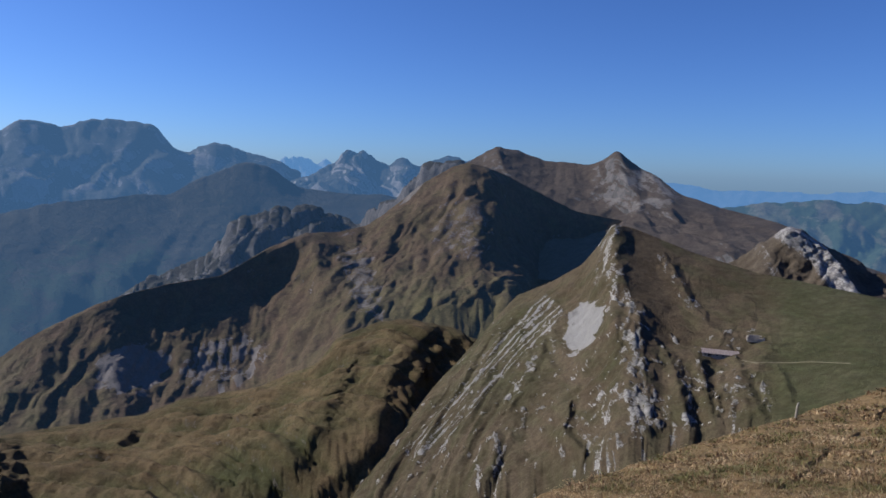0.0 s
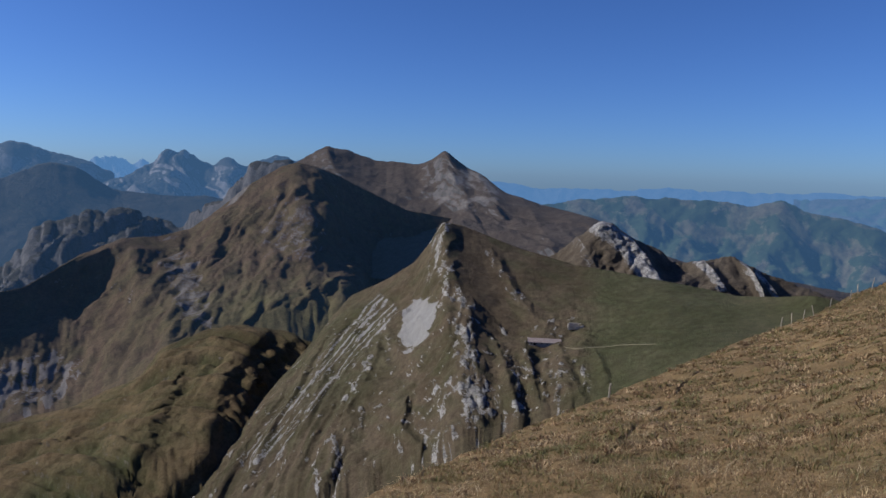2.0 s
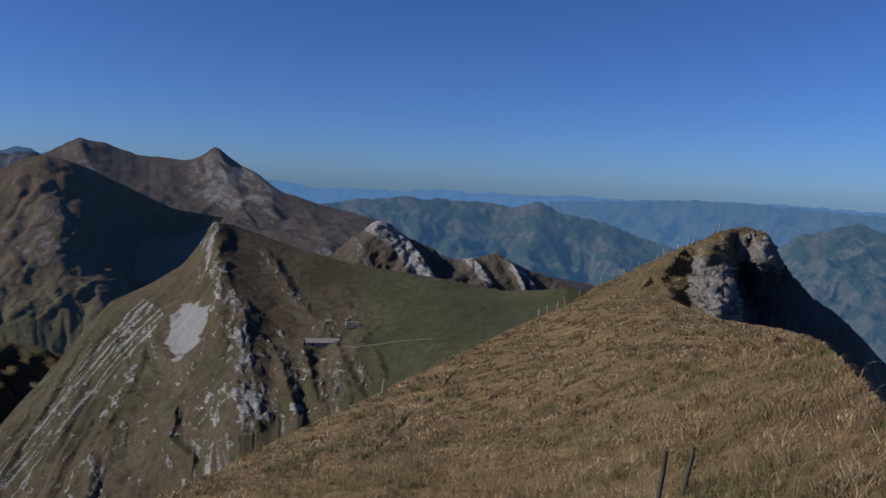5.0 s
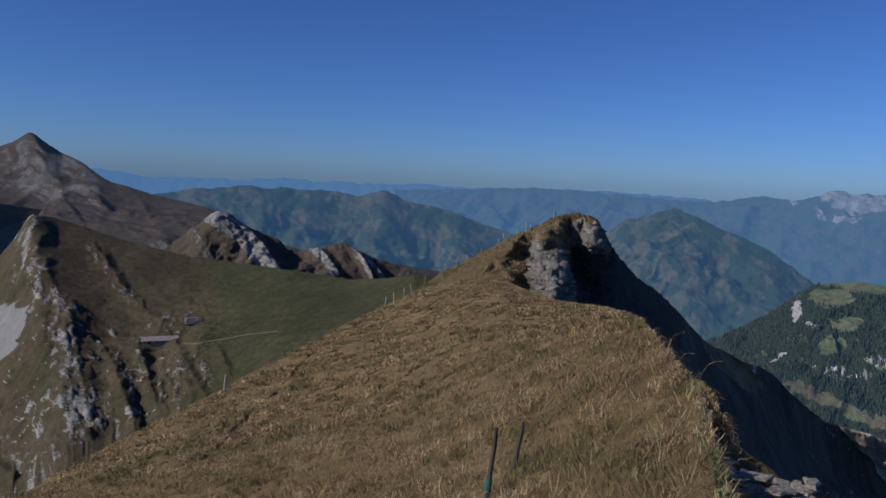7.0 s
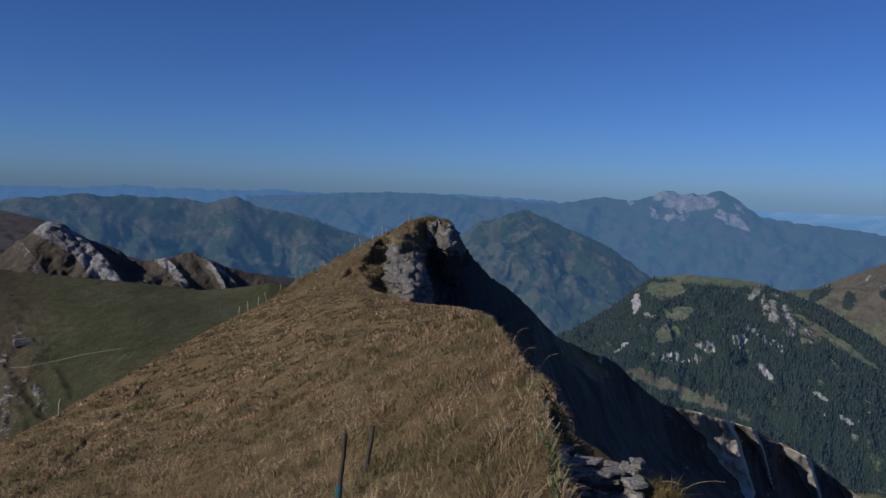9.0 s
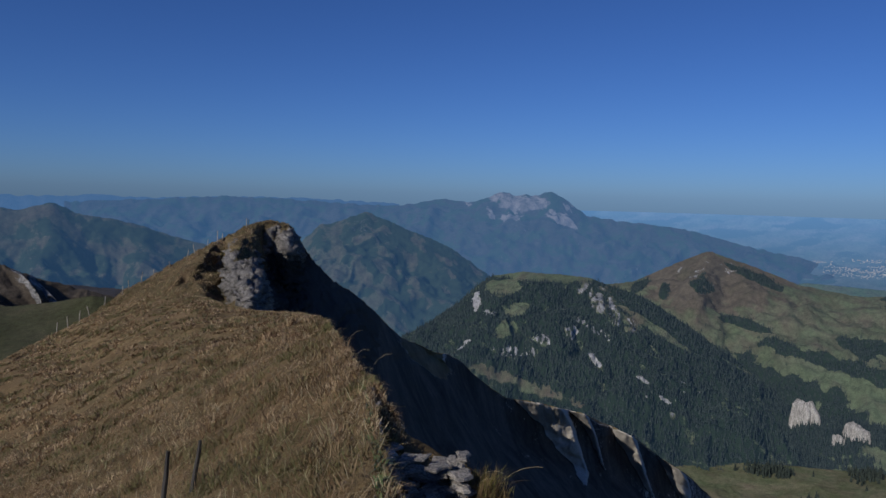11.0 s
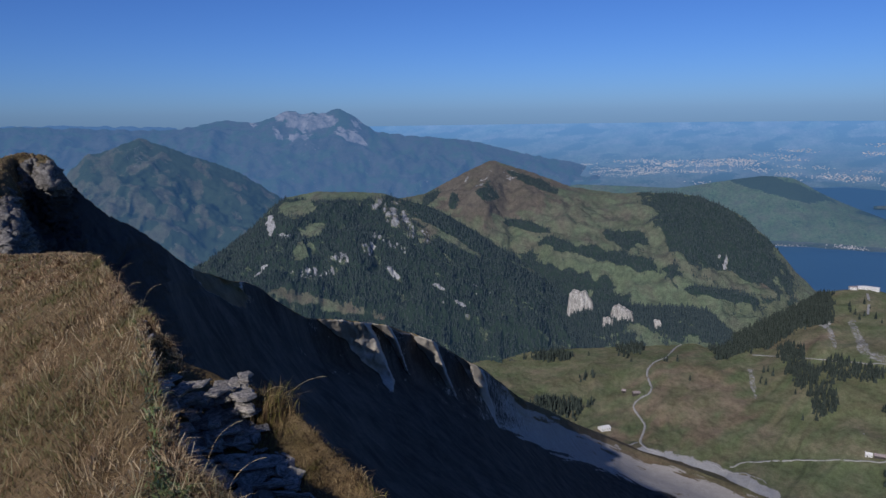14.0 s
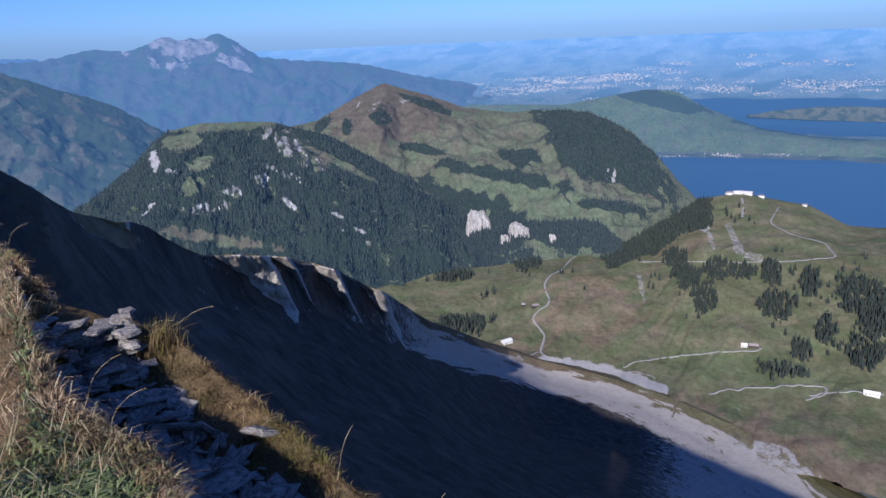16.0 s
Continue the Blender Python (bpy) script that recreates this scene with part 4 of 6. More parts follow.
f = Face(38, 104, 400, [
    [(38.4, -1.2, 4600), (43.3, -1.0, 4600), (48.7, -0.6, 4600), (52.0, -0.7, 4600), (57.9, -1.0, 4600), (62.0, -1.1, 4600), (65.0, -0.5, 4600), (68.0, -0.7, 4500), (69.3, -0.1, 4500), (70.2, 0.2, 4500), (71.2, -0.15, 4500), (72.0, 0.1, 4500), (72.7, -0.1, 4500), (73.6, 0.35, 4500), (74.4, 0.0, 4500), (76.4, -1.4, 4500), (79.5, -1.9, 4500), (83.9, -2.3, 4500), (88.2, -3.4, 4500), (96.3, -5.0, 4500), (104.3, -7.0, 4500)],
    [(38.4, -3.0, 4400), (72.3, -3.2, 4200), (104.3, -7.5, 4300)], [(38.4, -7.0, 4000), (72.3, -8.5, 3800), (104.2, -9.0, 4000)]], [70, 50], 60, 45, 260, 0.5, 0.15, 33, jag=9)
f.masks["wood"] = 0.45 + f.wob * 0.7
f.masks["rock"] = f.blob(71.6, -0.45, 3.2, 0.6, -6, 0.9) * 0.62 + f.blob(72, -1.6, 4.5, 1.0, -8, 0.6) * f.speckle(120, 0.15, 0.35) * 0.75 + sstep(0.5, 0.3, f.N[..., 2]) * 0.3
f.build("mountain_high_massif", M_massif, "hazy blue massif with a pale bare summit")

# hills of the foreland
f = Face(14, 60, 320, [
    [(14.5, -2.5, 3500), (20.0, -2.2, 3500), (23.0, -1.7, 3500), (27.0, -1.4, 3500), (28.7, -1.4, 3500), (32.2, -1.6, 3500), (35.2, -2.0, 3500), (37.2, -1.3, 3500), (39.3, -2.2, 3500), (42.5, -2.9, 3500), (46.6, -3.9, 3500), (52.4, -6.0, 3500), (60.3, -8.0, 3500)],
    [(14.5, -5.0, 3200), (60.3, -9.0, 3300)], [(14.5, -12.0, 2700), (60.3, -13.0, 2800)]], [60, 60], 110, 50, 330, 0.6, 0.2, 35, jag=6)
f.masks["green"] = 0.4 + f.wob * 0.6
f.masks["wood"] = 0.54 + f.wob * 0.9 + 0.25 * (f.speckle(160, -0.1, 0.2) - 0.5)
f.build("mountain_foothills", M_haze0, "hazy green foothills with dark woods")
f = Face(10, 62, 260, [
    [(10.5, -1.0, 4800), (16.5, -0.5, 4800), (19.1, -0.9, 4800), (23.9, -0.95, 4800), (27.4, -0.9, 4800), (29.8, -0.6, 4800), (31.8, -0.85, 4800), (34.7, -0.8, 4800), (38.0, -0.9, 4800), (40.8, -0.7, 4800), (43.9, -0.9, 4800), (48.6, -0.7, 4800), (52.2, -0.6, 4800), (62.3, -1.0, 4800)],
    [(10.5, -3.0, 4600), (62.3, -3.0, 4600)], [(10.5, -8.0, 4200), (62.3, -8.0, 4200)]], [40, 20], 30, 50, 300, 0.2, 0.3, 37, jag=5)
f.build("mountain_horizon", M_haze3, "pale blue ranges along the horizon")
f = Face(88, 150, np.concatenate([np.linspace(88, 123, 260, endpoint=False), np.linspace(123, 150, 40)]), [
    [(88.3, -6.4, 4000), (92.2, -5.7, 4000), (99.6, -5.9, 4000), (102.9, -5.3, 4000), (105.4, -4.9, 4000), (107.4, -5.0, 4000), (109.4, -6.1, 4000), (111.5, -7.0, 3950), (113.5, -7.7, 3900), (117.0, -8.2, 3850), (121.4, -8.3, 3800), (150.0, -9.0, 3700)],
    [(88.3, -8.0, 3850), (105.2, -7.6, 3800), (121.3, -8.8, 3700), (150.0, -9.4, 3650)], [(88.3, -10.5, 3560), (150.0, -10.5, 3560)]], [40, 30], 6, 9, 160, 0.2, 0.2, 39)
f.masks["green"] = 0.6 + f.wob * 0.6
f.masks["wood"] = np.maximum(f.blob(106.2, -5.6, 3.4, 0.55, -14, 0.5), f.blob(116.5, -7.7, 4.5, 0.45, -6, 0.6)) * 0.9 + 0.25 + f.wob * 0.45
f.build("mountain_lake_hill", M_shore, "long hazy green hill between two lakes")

# lakes
def water_material():
    m, t, p = nodes_of("lake_water")
    co = n_coord(t)
    t.links.new(n_mix(t, n_noise(t, co, 0.004, 4), (0.04, 0.105, 0.2), (0.05, 0.12, 0.215)), p.inputs["Base Color"])
    p.inputs["Roughness"].default_value = 0.3
    b = t.nodes.new("ShaderNodeBump")
    b.inputs["Strength"].default_value = 0.08
    t.links.new(n_noise(t, co, 0.05, 3), b.inputs["Height"])
    t.links.new(b.outputs[0], p.inputs["Normal"])
    return m


M_water = water_material()


def lake(az0, az1, d0, d1, wob, seed, label):
    a = np.linspace(az0, az1, 160)
    s = np.linspace(0, 1, 24)[:, None]
    near = d0 + wob * fbm(a / 4, a * 0 + seed, 4, seed)
    far = d1 + wob * fbm(a / 4, a * 0 + seed + 9, 4, seed + 1)
    d = near * (1 - s) + far * s
    z = EYE_Z + d * np.tan(np.radians(np.interp(d, gz_d, gz_e))) + 4
    A = a[None] + 0 * d
    P = np.stack([np.sin(np.radians(A)) * d, np.cos(np.radians(A)) * d, z], -1)
    return tagged(grid_mesh("water", P, {}, M_water), label, "lake", kind="structure")


lake(102, 152, 2850, 3560, 20, 3, "blue lake below the hills")
lake(108.5, 152, 3900, 4290, 30, 5, "pale blue lake arm beyond the long hill")

# ---- the ridge under the camera ----
M_turf = land("dry_ridge_turf", (0.33, 0.225, 0.115), (0.22, 0.175, 0.085), (0.36, 0.34, 0.31), (0.2, 0.17, 0.13), 1.6, 0.8)
M_knob = land("knob_rock_turf_and_shade", (0.24, 0.17, 0.095), (0.14, 0.135, 0.065), (0.26, 0.238, 0.215), (0.07, 0.066, 0.062), 4, 0.9)
EDGE = np.array([
    (-180, 5, -1.0), (-150, 15, -2), (-128, 40, -3), (-100, 25, -5), (-60, 16, -5), (-30, 13, -5), (0.5, 12.5, -4.2), (5.2, 13, -4.4), (12.9, 18, -5.6),
    (17.4, 22, -6.35), (21.7, 27, -7.2), (25.5, 32, -7.8), (29.5, 42, -9.2), (33.2, 58, -11.3), (36.8, 80, -13.4), (37.8, 88, -14.1), (40.7, 95, -12.9),
    (43.4, 85, -10.3), (47.3, 65, -7.6), (48.7, 56, -7.0), (51.1, 47, -6.1), (54.2, 30, -3.4), (56.6, 16, -1.2), (57.5, 12, -0.6), (59.2, 8.2, -0.25),
    (61, 6.6, -0.05), (63, 6.2, -0.3), (66, 6.1, -0.45), (68.3, 5.85, -0.48)])
EDGE_B = np.array([(70.8, 5.4, -0.5), (74.4, 4.75, -0.55), (81.2, 3.75, -0.58), (86.3, 3.15, -0.6), (98, 2.6, -0.65), (130, 2.2, -0.6), (180, 5, -1.0)])
EDGE = np.concatenate([EDGE, EDGE_B])
FALL = np.array([(-180, 45), (-140, 30), (-60, 36), (5, 38), (30, 34), (40, 22), (48, 35), (52, 50), (60, 58), (100, 58), (150, 50), (180, 45)])
PLATEAU = np.array([(59, 60), (60, 8), (61, 6.0), (62, 4.7), (64, 4.25), (66.5, 3.85), (69.7, 3.45), (72, 2.85), (75, 2.4), (90, 1.8), (130, 1.4), (180, 1.4)])
TRACK = np.array([(20, 0.36), (25.3, 0.50), (29.6, 0.655), (32, 0.75), (35, 0.88), (38, 0.91), (40.5, 0.97)])
fine_az = np.linspace(-180, 180, 3601)


def smooth_edge(col):
    w = np.interp(fine_az, EDGE[:, 0], EDGE[:, col])
    k = np.hanning(23)
    k /= k.sum()
    return np.convolve(np.pad(w, 11, "edge"), k, "valid")


EDGE_D, EDGE_Z = smooth_edge(1), smooth_edge(2)


NEAR = np.array([(-180, -0.1), (-128, -0.1), (-90, -0.4), (-30, -0.45), (5, -0.5), (20, -0.455), (30, -0.40), (40, -0.315), (50, -0.18), (54, -0.09), (57, -0.04), (61, 0), (90, 0), (180, -0.1)])
NEAR_K = np.convolve(np.pad(np.interp(fine_az, NEAR[:, 0], NEAR[:, 1]), 60, "edge"), np.hanning(121) / np.hanning(121).sum(), "valid")


def ridge_edge(az):
    return np.interp(az, fine_az, EDGE_D), np.interp(az, fine_az, EDGE_Z)


def ridge_z(az, d):
    """Height of the grass ridge under the camera, out to its edge and over it."""
    de, ze = ridge_edge(az)
    f = np.minimum(d / de, 1)
    x, y = np.sin(np.radians(az)) * d, np.cos(np.radians(az)) * d
    bump = fbm(x / 0.9, y / 0.9, 4, 41) * 0.07 * np.minimum(1, d) + fbm(x / 9, y / 9, 3, 47) * np.minimum(0.9, 0.03 * d) * (1 - f * f)
    step = np.interp(az, PLATEAU[:, 0], PLATEAU[:, 1])
    ledge = sstep(-0.12, 0.3, d - step + 0.25 * fbm(x / 0.5, y / 0.5, 3, 49)) * (az > 59) * 0.85 * sstep(176, 135, az)
    tr = np.interp(az, TRACK[:, 0], TRACK[:, 1])
    rut = np.exp(-((d / de - tr + 0.05 * fbm(x / 3.5, y / 3.5, 3, 53)) * de / (0.28 + 0.006 * d)) ** 2) * sstep(19, 24, az) * sstep(41, 39, az) * sstep(-0.15, 0.25, fbm(x / 5, y / 5, 3, 51))
    over = np.maximum(d - de, 0)
    fall = over * np.tan(np.radians(np.interp(az, FALL[:, 0], FALL[:, 1]))) * sstep(-0.3, 1.2, over / (0.05 * de + 0.15))
    k = np.interp(az, fine_az, NEAR_K)
    return k * (f * de) ** 0.84 + (ze - k * de ** 0.84) * f ** np.where(az > 60, 3.0, 2.0) + bump - ledge * (1 - f ** 3) - rut * (0.2 + 0.004 * d) - fall


ra = np.concatenate([np.linspace(-180, -25, 80, endpoint=False), np.linspace(-25, 115, 680, endpoint=False), np.linspace(115, 180, 40, endpoint=False)])
RF = np.concatenate([np.linspace(0.0, 1, 132) ** 1.2, 1 + np.array([0.004, 0.01, 0.02, 0.035, 0.055, 0.09, 0.15, 0.25, 0.4, 0.7, 1.2])])[:, None]
RA = ra[None] + 0 * RF
RD = RF * ridge_edge(RA)[0]
RD = np.where(RF > 1, RD + (RF - 1) * 12, RD)
RP = np.stack([np.sin(np.radians(RA)) * RD, np.cos(np.radians(RA)) * RD, ridge_z(RA, RD)], -1)
rw = fbm(RP[..., 0] / 1.5, RP[..., 1] / 1.5, 4, 43)
r_step = np.interp(RA, PLATEAU[:, 0], PLATEAU[:, 1])
tagged(grid_mesh("ground_ridge", RP, {"green": 0.3 + 0.7 * rw, "scree": sstep(0, 0.3, RD - r_step) * sstep(0.75, 0.55, RF + 0.2 * rw) * (RA > 60) * 0.75,
                                      "rock": sstep(1.01, 1.08, RF) * sstep(50, 58, RA) * 0.8}, M_turf, True),
       "ridge of dry golden alpine grass with a sharp edge", "ground", kind="structure")

f = knob_face = Face(38, 66, 420, [
    [(38, -10.4, 95), (40.1, -8.9, 97), (42.8, -7.1, 100), (45.8, -5.4, 105), (48.4, -4.0, 108), (50.5, -2.8, 110), (52.4, -2.5, 112), (53.7, -2.8, 114), (54.4, -3.9, 116), (55.0, -5.05, 118), (56.85, -6.9, 122), (58.9, -8.2, 150), (60.4, -9.5, 205), (62.2, -12.0, 270), (66, -16, 360)],
    [(38, -11.2, 93), (42, -7.9, 94), (46, -5.9, 97), (47.8, -5.2, 97), (49.0, -4.8, 102), (49.5, -4.6, 96), (50.0, -4.3, 95), (50.9, -4.3, 95), (51.6, -4.3, 109), (52.6, -4.6, 109), (53.3, -4.6, 104), (54.0, -4.9, 106), (54.6, -5.6, 116), (57, -8.6, 118), (59, -10.6, 130), (61, -13.4, 205), (62.5, -15.5, 240), (66, -18.5, 330)],
    [(38, -11.8, 90), (43, -9.0, 84), (46.5, -7.9, 80), (47.2, -7.8, 80.5), (49.0, -7.6, 89), (49.4, -7.5, 80), (50.6, -7.2, 75), (51.3, -7.4, 77), (52.0, -7.6, 103), (54, -8, 108), (57, -11, 110), (59, -13.2, 118), (61, -16.5, 165), (62.5, -18.5, 190), (66, -22, 260)],
    [(38, -12.4, 86), (43, -9.8, 76), (46.5, -9.0, 69), (48.8, -9.6, 73), (49.3, -9.7, 67), (51.5, -10.2, 64), (52.4, -10.6, 92), (54, -11, 98), (58, -14.5, 96), (61, -20, 125), (66, -26, 180)],
    [(38, -16, 80), (47, -13, 58), (52, -15, 58), (58, -20, 56), (61, -27, 80), (66, -32, 110)]], [34, 50, 36, 12], 0.9, 0.9, 9, 0.5, 0.25, 45, jag=0.3, gain=0.4)
for line, rise, left, right in (([(47.6, -5.1), (46.7, -6.5), (47.7, -8.3), (50.2, -9.6)], 2.6, 2.2, 0.4), ([(43.4, -8.7), (45.1, -7), (46.4, -6.4)], 1.2, 0.5, 1.2),
                                ([(50.1, -4.4), (49.6, -5.9), (50.1, -7.8), (51.5, -9.7)], 3.0, 1.1, 0.6)):
    f.spur(line, rise, left, right, 0.0)
f.masks["rock"] = np.maximum.reduce([f.blob(50.4, -7.0, 1.5, 2.5, 25, 0.8), f.blob(53.4, -4.8, 1.6, 2.0, 0, 0.7), sstep(51.6, 52.2, f.A) * sstep(-3.4, -4.4, f.el), sstep(54, 56, f.A) * 0.8])
f.masks["green"] = 0.3 + f.wob * 0.6
f.masks["rock"] *= 1 - 0.85 * sstep(54.5, 55.5, f.A)
f.roughen(0.7, 1.7, 1.2)
f.roughen(0.35, 0.6, 1.0)
# shade of the far side painted near-black here; the sunlit rock patch is spared
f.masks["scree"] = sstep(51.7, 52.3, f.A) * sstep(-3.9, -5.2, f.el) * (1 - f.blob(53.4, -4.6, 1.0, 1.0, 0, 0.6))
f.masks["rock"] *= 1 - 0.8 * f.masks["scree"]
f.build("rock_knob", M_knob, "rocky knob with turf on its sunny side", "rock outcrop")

# ---- grass ----
def grass_material(name, straw, brown, green, patch=1.3):
    m, t, p = nodes_of(name)
    co = n_coord(t)
    g = t.nodes.new("ShaderNodeNewGeometry")
    r = g.outputs["Random Per Island"]
    coarse = n_noise(t, co, 1 / patch, 4, 0.6)
    col = n_mix(t, n_range(t, r, 0.2, 0.8), brown, straw)
    gr = n_range(t, n_math(t, "ADD", coarse, n_math(t, "MULTIPLY", r, 0.3)), 0.6, 0.8)
    rust = n_range(t, n_noise(t, n_coord(t, (1, 1, 0)), 2.1 / patch, 4, 0.6), 0.5, 0.68, 0.0, 0.6)
    col = n_mix(t, rust, col, n_mix(t, 1.0, col, (0.6, 0.46, 0.4), "MULTIPLY"))
    col = n_mix(t, gr, col, green)
    tuft = n_noise(t, n_coord(t, (1, 1, 0)), 7.0 / patch, 3, 0.6)
    col = n_mix(t, n_range(t, tuft, 0.42, 0.62, 0.0, 0.55), col, n_mix(t, 1.0, col, (0.5, 0.45, 0.4), "MULTIPLY"))
    col = n_mix(t, n_range(t, n_noise(t, co, 0.35 / patch, 3), 0.35, 0.65, 0.0, 0.45), col, n_mix(t, 1.0, col, (0.62, 0.52, 0.45), "MULTIPLY"))
    t.links.new(col, p.inputs["Base Color"])
    p.inputs["Roughness"].default_value, p.inputs["Specular IOR Level"].default_value = 0.7, 0.2
    tr = t.nodes.new("ShaderNodeBsdfTranslucent")
    t.links.new(col, tr.inputs[0])
    mix = t.nodes.new("ShaderNodeMixShader")
    mix.inputs[0].default_value = 0.25
    t.links.new(p.outputs[0], mix.inputs[1])
    t.links.new(tr.outputs[0], mix.inputs[2])
    t.links.new(mix.outputs[0], t.nodes["Material Output"].inputs[0])
    return m


M_grass = grass_material("dry_grass_blades", (0.74, 0.57, 0.345), (0.24, 0.155, 0.085), (0.2, 0.195, 0.08))
M_straw = grass_material("bleached_straw", (0.68, 0.58, 0.4), (0.45, 0.34, 0.19), (0.4, 0.36, 0.2))
M_sedge = grass_material("rim_grass_blades", (0.37, 0.27, 0.13), (0.14, 0.095, 0.05), (0.19, 0.18, 0.045), 0.35)


def blades(name, base, height, width, bend, material, label, aim=None):
    """Many grass blades: each a narrow tapering strip bent over to one side."""
    n = len(base)
    a = rng.uniform(0, 2 * np.pi, n)
    side = np.stack([np.cos(a), np.sin(a), 0 * a], -1)
    b = 9 * fbm(base[:, 0] / 0.45, base[:, 1] / 0.45, 3, 95) + rng.normal(0, 0.9, n) if aim is None else aim
    lean = np.stack([np.cos(b), np.sin(b), 0 * b], -1) * (rng.uniform(0.3, 1.1, n) * bend)[:, None]
    up = np.array([0, 0, 1.0])
    h, w = height[:, None], width[:, None]
    mid = base + h * (lean * 0.35 + up * 0.6)
    tip = base + h * (lean * 1.0 + up * (0.95 - 0.35 * bend)[:, None])
    V = np.stack([base - side * w * 0.5, base + side * w * 0.5, mid + side * w * 0.4, mid - side * w * 0.4, tip], 1).reshape(-1, 3)
    o = (np.arange(n) * 5)[:, None, None]
    F = (np.array([[0, 1, 2], [0, 2, 3], [3, 2, 4]])[None] + o).reshape(-1, 3)
    me = bpy.data.meshes.new(name)
    me.vertices.add(len(V))
    me.vertices.foreach_set("co", V.reshape(-1).astype(np.float32))
    me.loops.add(F.size)
    me.loops.foreach_set("vertex_index", F.reshape(-1).astype(np.int32))
    me.polygons.add(len(F))
    me.polygons.foreach_set("loop_start", np.arange(0, F.size, 3, dtype=np.int32))
    me.update(calc_edges=True)
    me.materials.append(material)
    return tagged(new(name, me), label, "grass", kind="stuff")


def on_ridge(az, d, sink=0.02):
    return np.stack([np.sin(np.radians(az)) * d, np.cos(np.radians(az)) * d, ridge_z(az, d) - sink], -1)


# turf, thinning out with distance, in tufts
def turf(name, count, d0, d1, low, high, width, material, label):
    a, d = rng.uniform(-6, 78, count // 26), (rng.uniform(d0 ** 0.45, d1 ** 0.45, count // 26)) ** (1 / 0.45)
    big = np.repeat(rng.uniform(0.55, 1.5, len(a)) ** 1.3, 26)
    a, d = np.repeat(a, 26), np.repeat(d, 26)
    aim = rng.uniform(0, 2 * np.pi, len(a))
    out = np.abs(rng.normal(0, 1, len(a))) * big * (0.05 + 0.0045 * d)
    x, y = np.sin(np.radians(a)) * d + np.cos(aim) * out, np.cos(np.radians(a)) * d + np.sin(aim) * out
    a, d = np.degrees(np.arctan2(x, y)), np.hypot(x, y)
    ok = (d > 0.9) & (d < ridge_edge(a)[0]) & ((a < 59) | (d < np.interp(a, PLATEAU[:, 0], PLATEAU[:, 1]) + 0.05))
    a, d, x, y, big, aim = a[ok], d[ok], x[ok], y[ok], big[ok], aim[ok]
    size = 0.3 + 0.02 * d
    tall = (1 + (big - 1) * sstep(22, 8, d)) * (1 - 0.35 * sstep(58, 62, a) * sstep(2.5, 3.5, d)) * (0.82 + 1.4 * np.clip(fbm(x / size, y / size, 3, 81) + 0.08, -0.24, 0.8))
    aim = np.where(rng.uniform(0, 1, len(a)) < 0.6, aim, 9 * fbm(x / 0.6, y / 0.6, 3, 95)) + rng.normal(0, 0.5, len(a))
    blades(name, on_ridge(a, d), rng.uniform(low, high, len(a)) * tall * (0.75 + 0.012 * d), rng.uniform(0.0015, 0.0034, len(a)) + width * d, rng.uniform(0.7, 2.1, len(a)), material, label, aim)


turf("grass_near", 270000, 1.1, 18, 0.05, 0.14, 0.0007, M_grass, "matted dry golden and brown alpine grass")
turf("grass", 230000, 15, 92, 0.08, 0.18, 0.0013, M_grass, "dry golden alpine grass on the far slope")
# turf on the sunny side of the knob
n = 64000
ki, kj = rng.integers(2, knob_face.P.shape[0] - 40, n), rng.integers(0, knob_face.P.shape[1] - 1, n)
ok = (knob_face.masks["rock"][ki, kj] < 0.25) & (knob_face.masks["scree"][ki, kj] < 0.2) & (knob_face.A[ki, kj] < 54) & (knob_face.v[ki, kj] < 2.6)
w_ = rng.uniform(0, 1, (2, ok.sum(), 1))
ki, kj = ki[ok], kj[ok]
kb = knob_face.P[ki, kj] * (1 - w_[0]) + knob_face.P[ki + 1, kj] * w_[0]
kb = kb + (knob_face.P[ki, kj + 1] - knob_face.P[ki, kj]) * w_[1]
blades("grass_knob", kb - [0, 0, 0.03], rng.uniform(0.1, 0.32, len(kb)), rng.uniform(0.03, 0.07, len(kb)), rng.uniform(0.7, 1.8, len(kb)), M_grass, "dry golden grass on the rocky knob")
# bleached straws lying on the turf
n = 17000
ta, td = rng.uniform(-4, 66, n), (rng.uniform(1.3 ** 0.45, 30 ** 0.45, n)) ** (1 / 0.45)
ok = (td < ridge_edge(ta)[0]) & ((ta < 59) | (td < np.interp(ta, PLATEAU[:, 0], PLATEAU[:, 1])))
ta, td = ta[ok], td[ok]
blades("grass_straw", on_ridge(ta, td, -0.02), rng.uniform(0.08, 0.2, len(ta)), rng.uniform(0.0025, 0.004, len(ta)) + 0.0003 * td, rng.uniform(1.2, 2.3, len(ta)), M_straw, "bleached straws lying on the turf")
# longer grass hanging over the edge
n = 26000
ta = rng.uniform(46, 63, n)
td = ridge_edge(ta)[0] * (1 - rng.uniform(0, 1, n) ** 2 * 0.12)
b1 = on_ridge(ta, td)
ta2 = rng.uniform(60.3, 92, 16000)
td2 = np.interp(ta2, PLATEAU[:, 0], PLATEAU[:, 1]) - rng.uniform(-0.05, 0.5, 16000)
b2 = on_ridge(ta2, td2)
bb, dd = np.concatenate([b1, b2]), np.concatenate([td, td2])
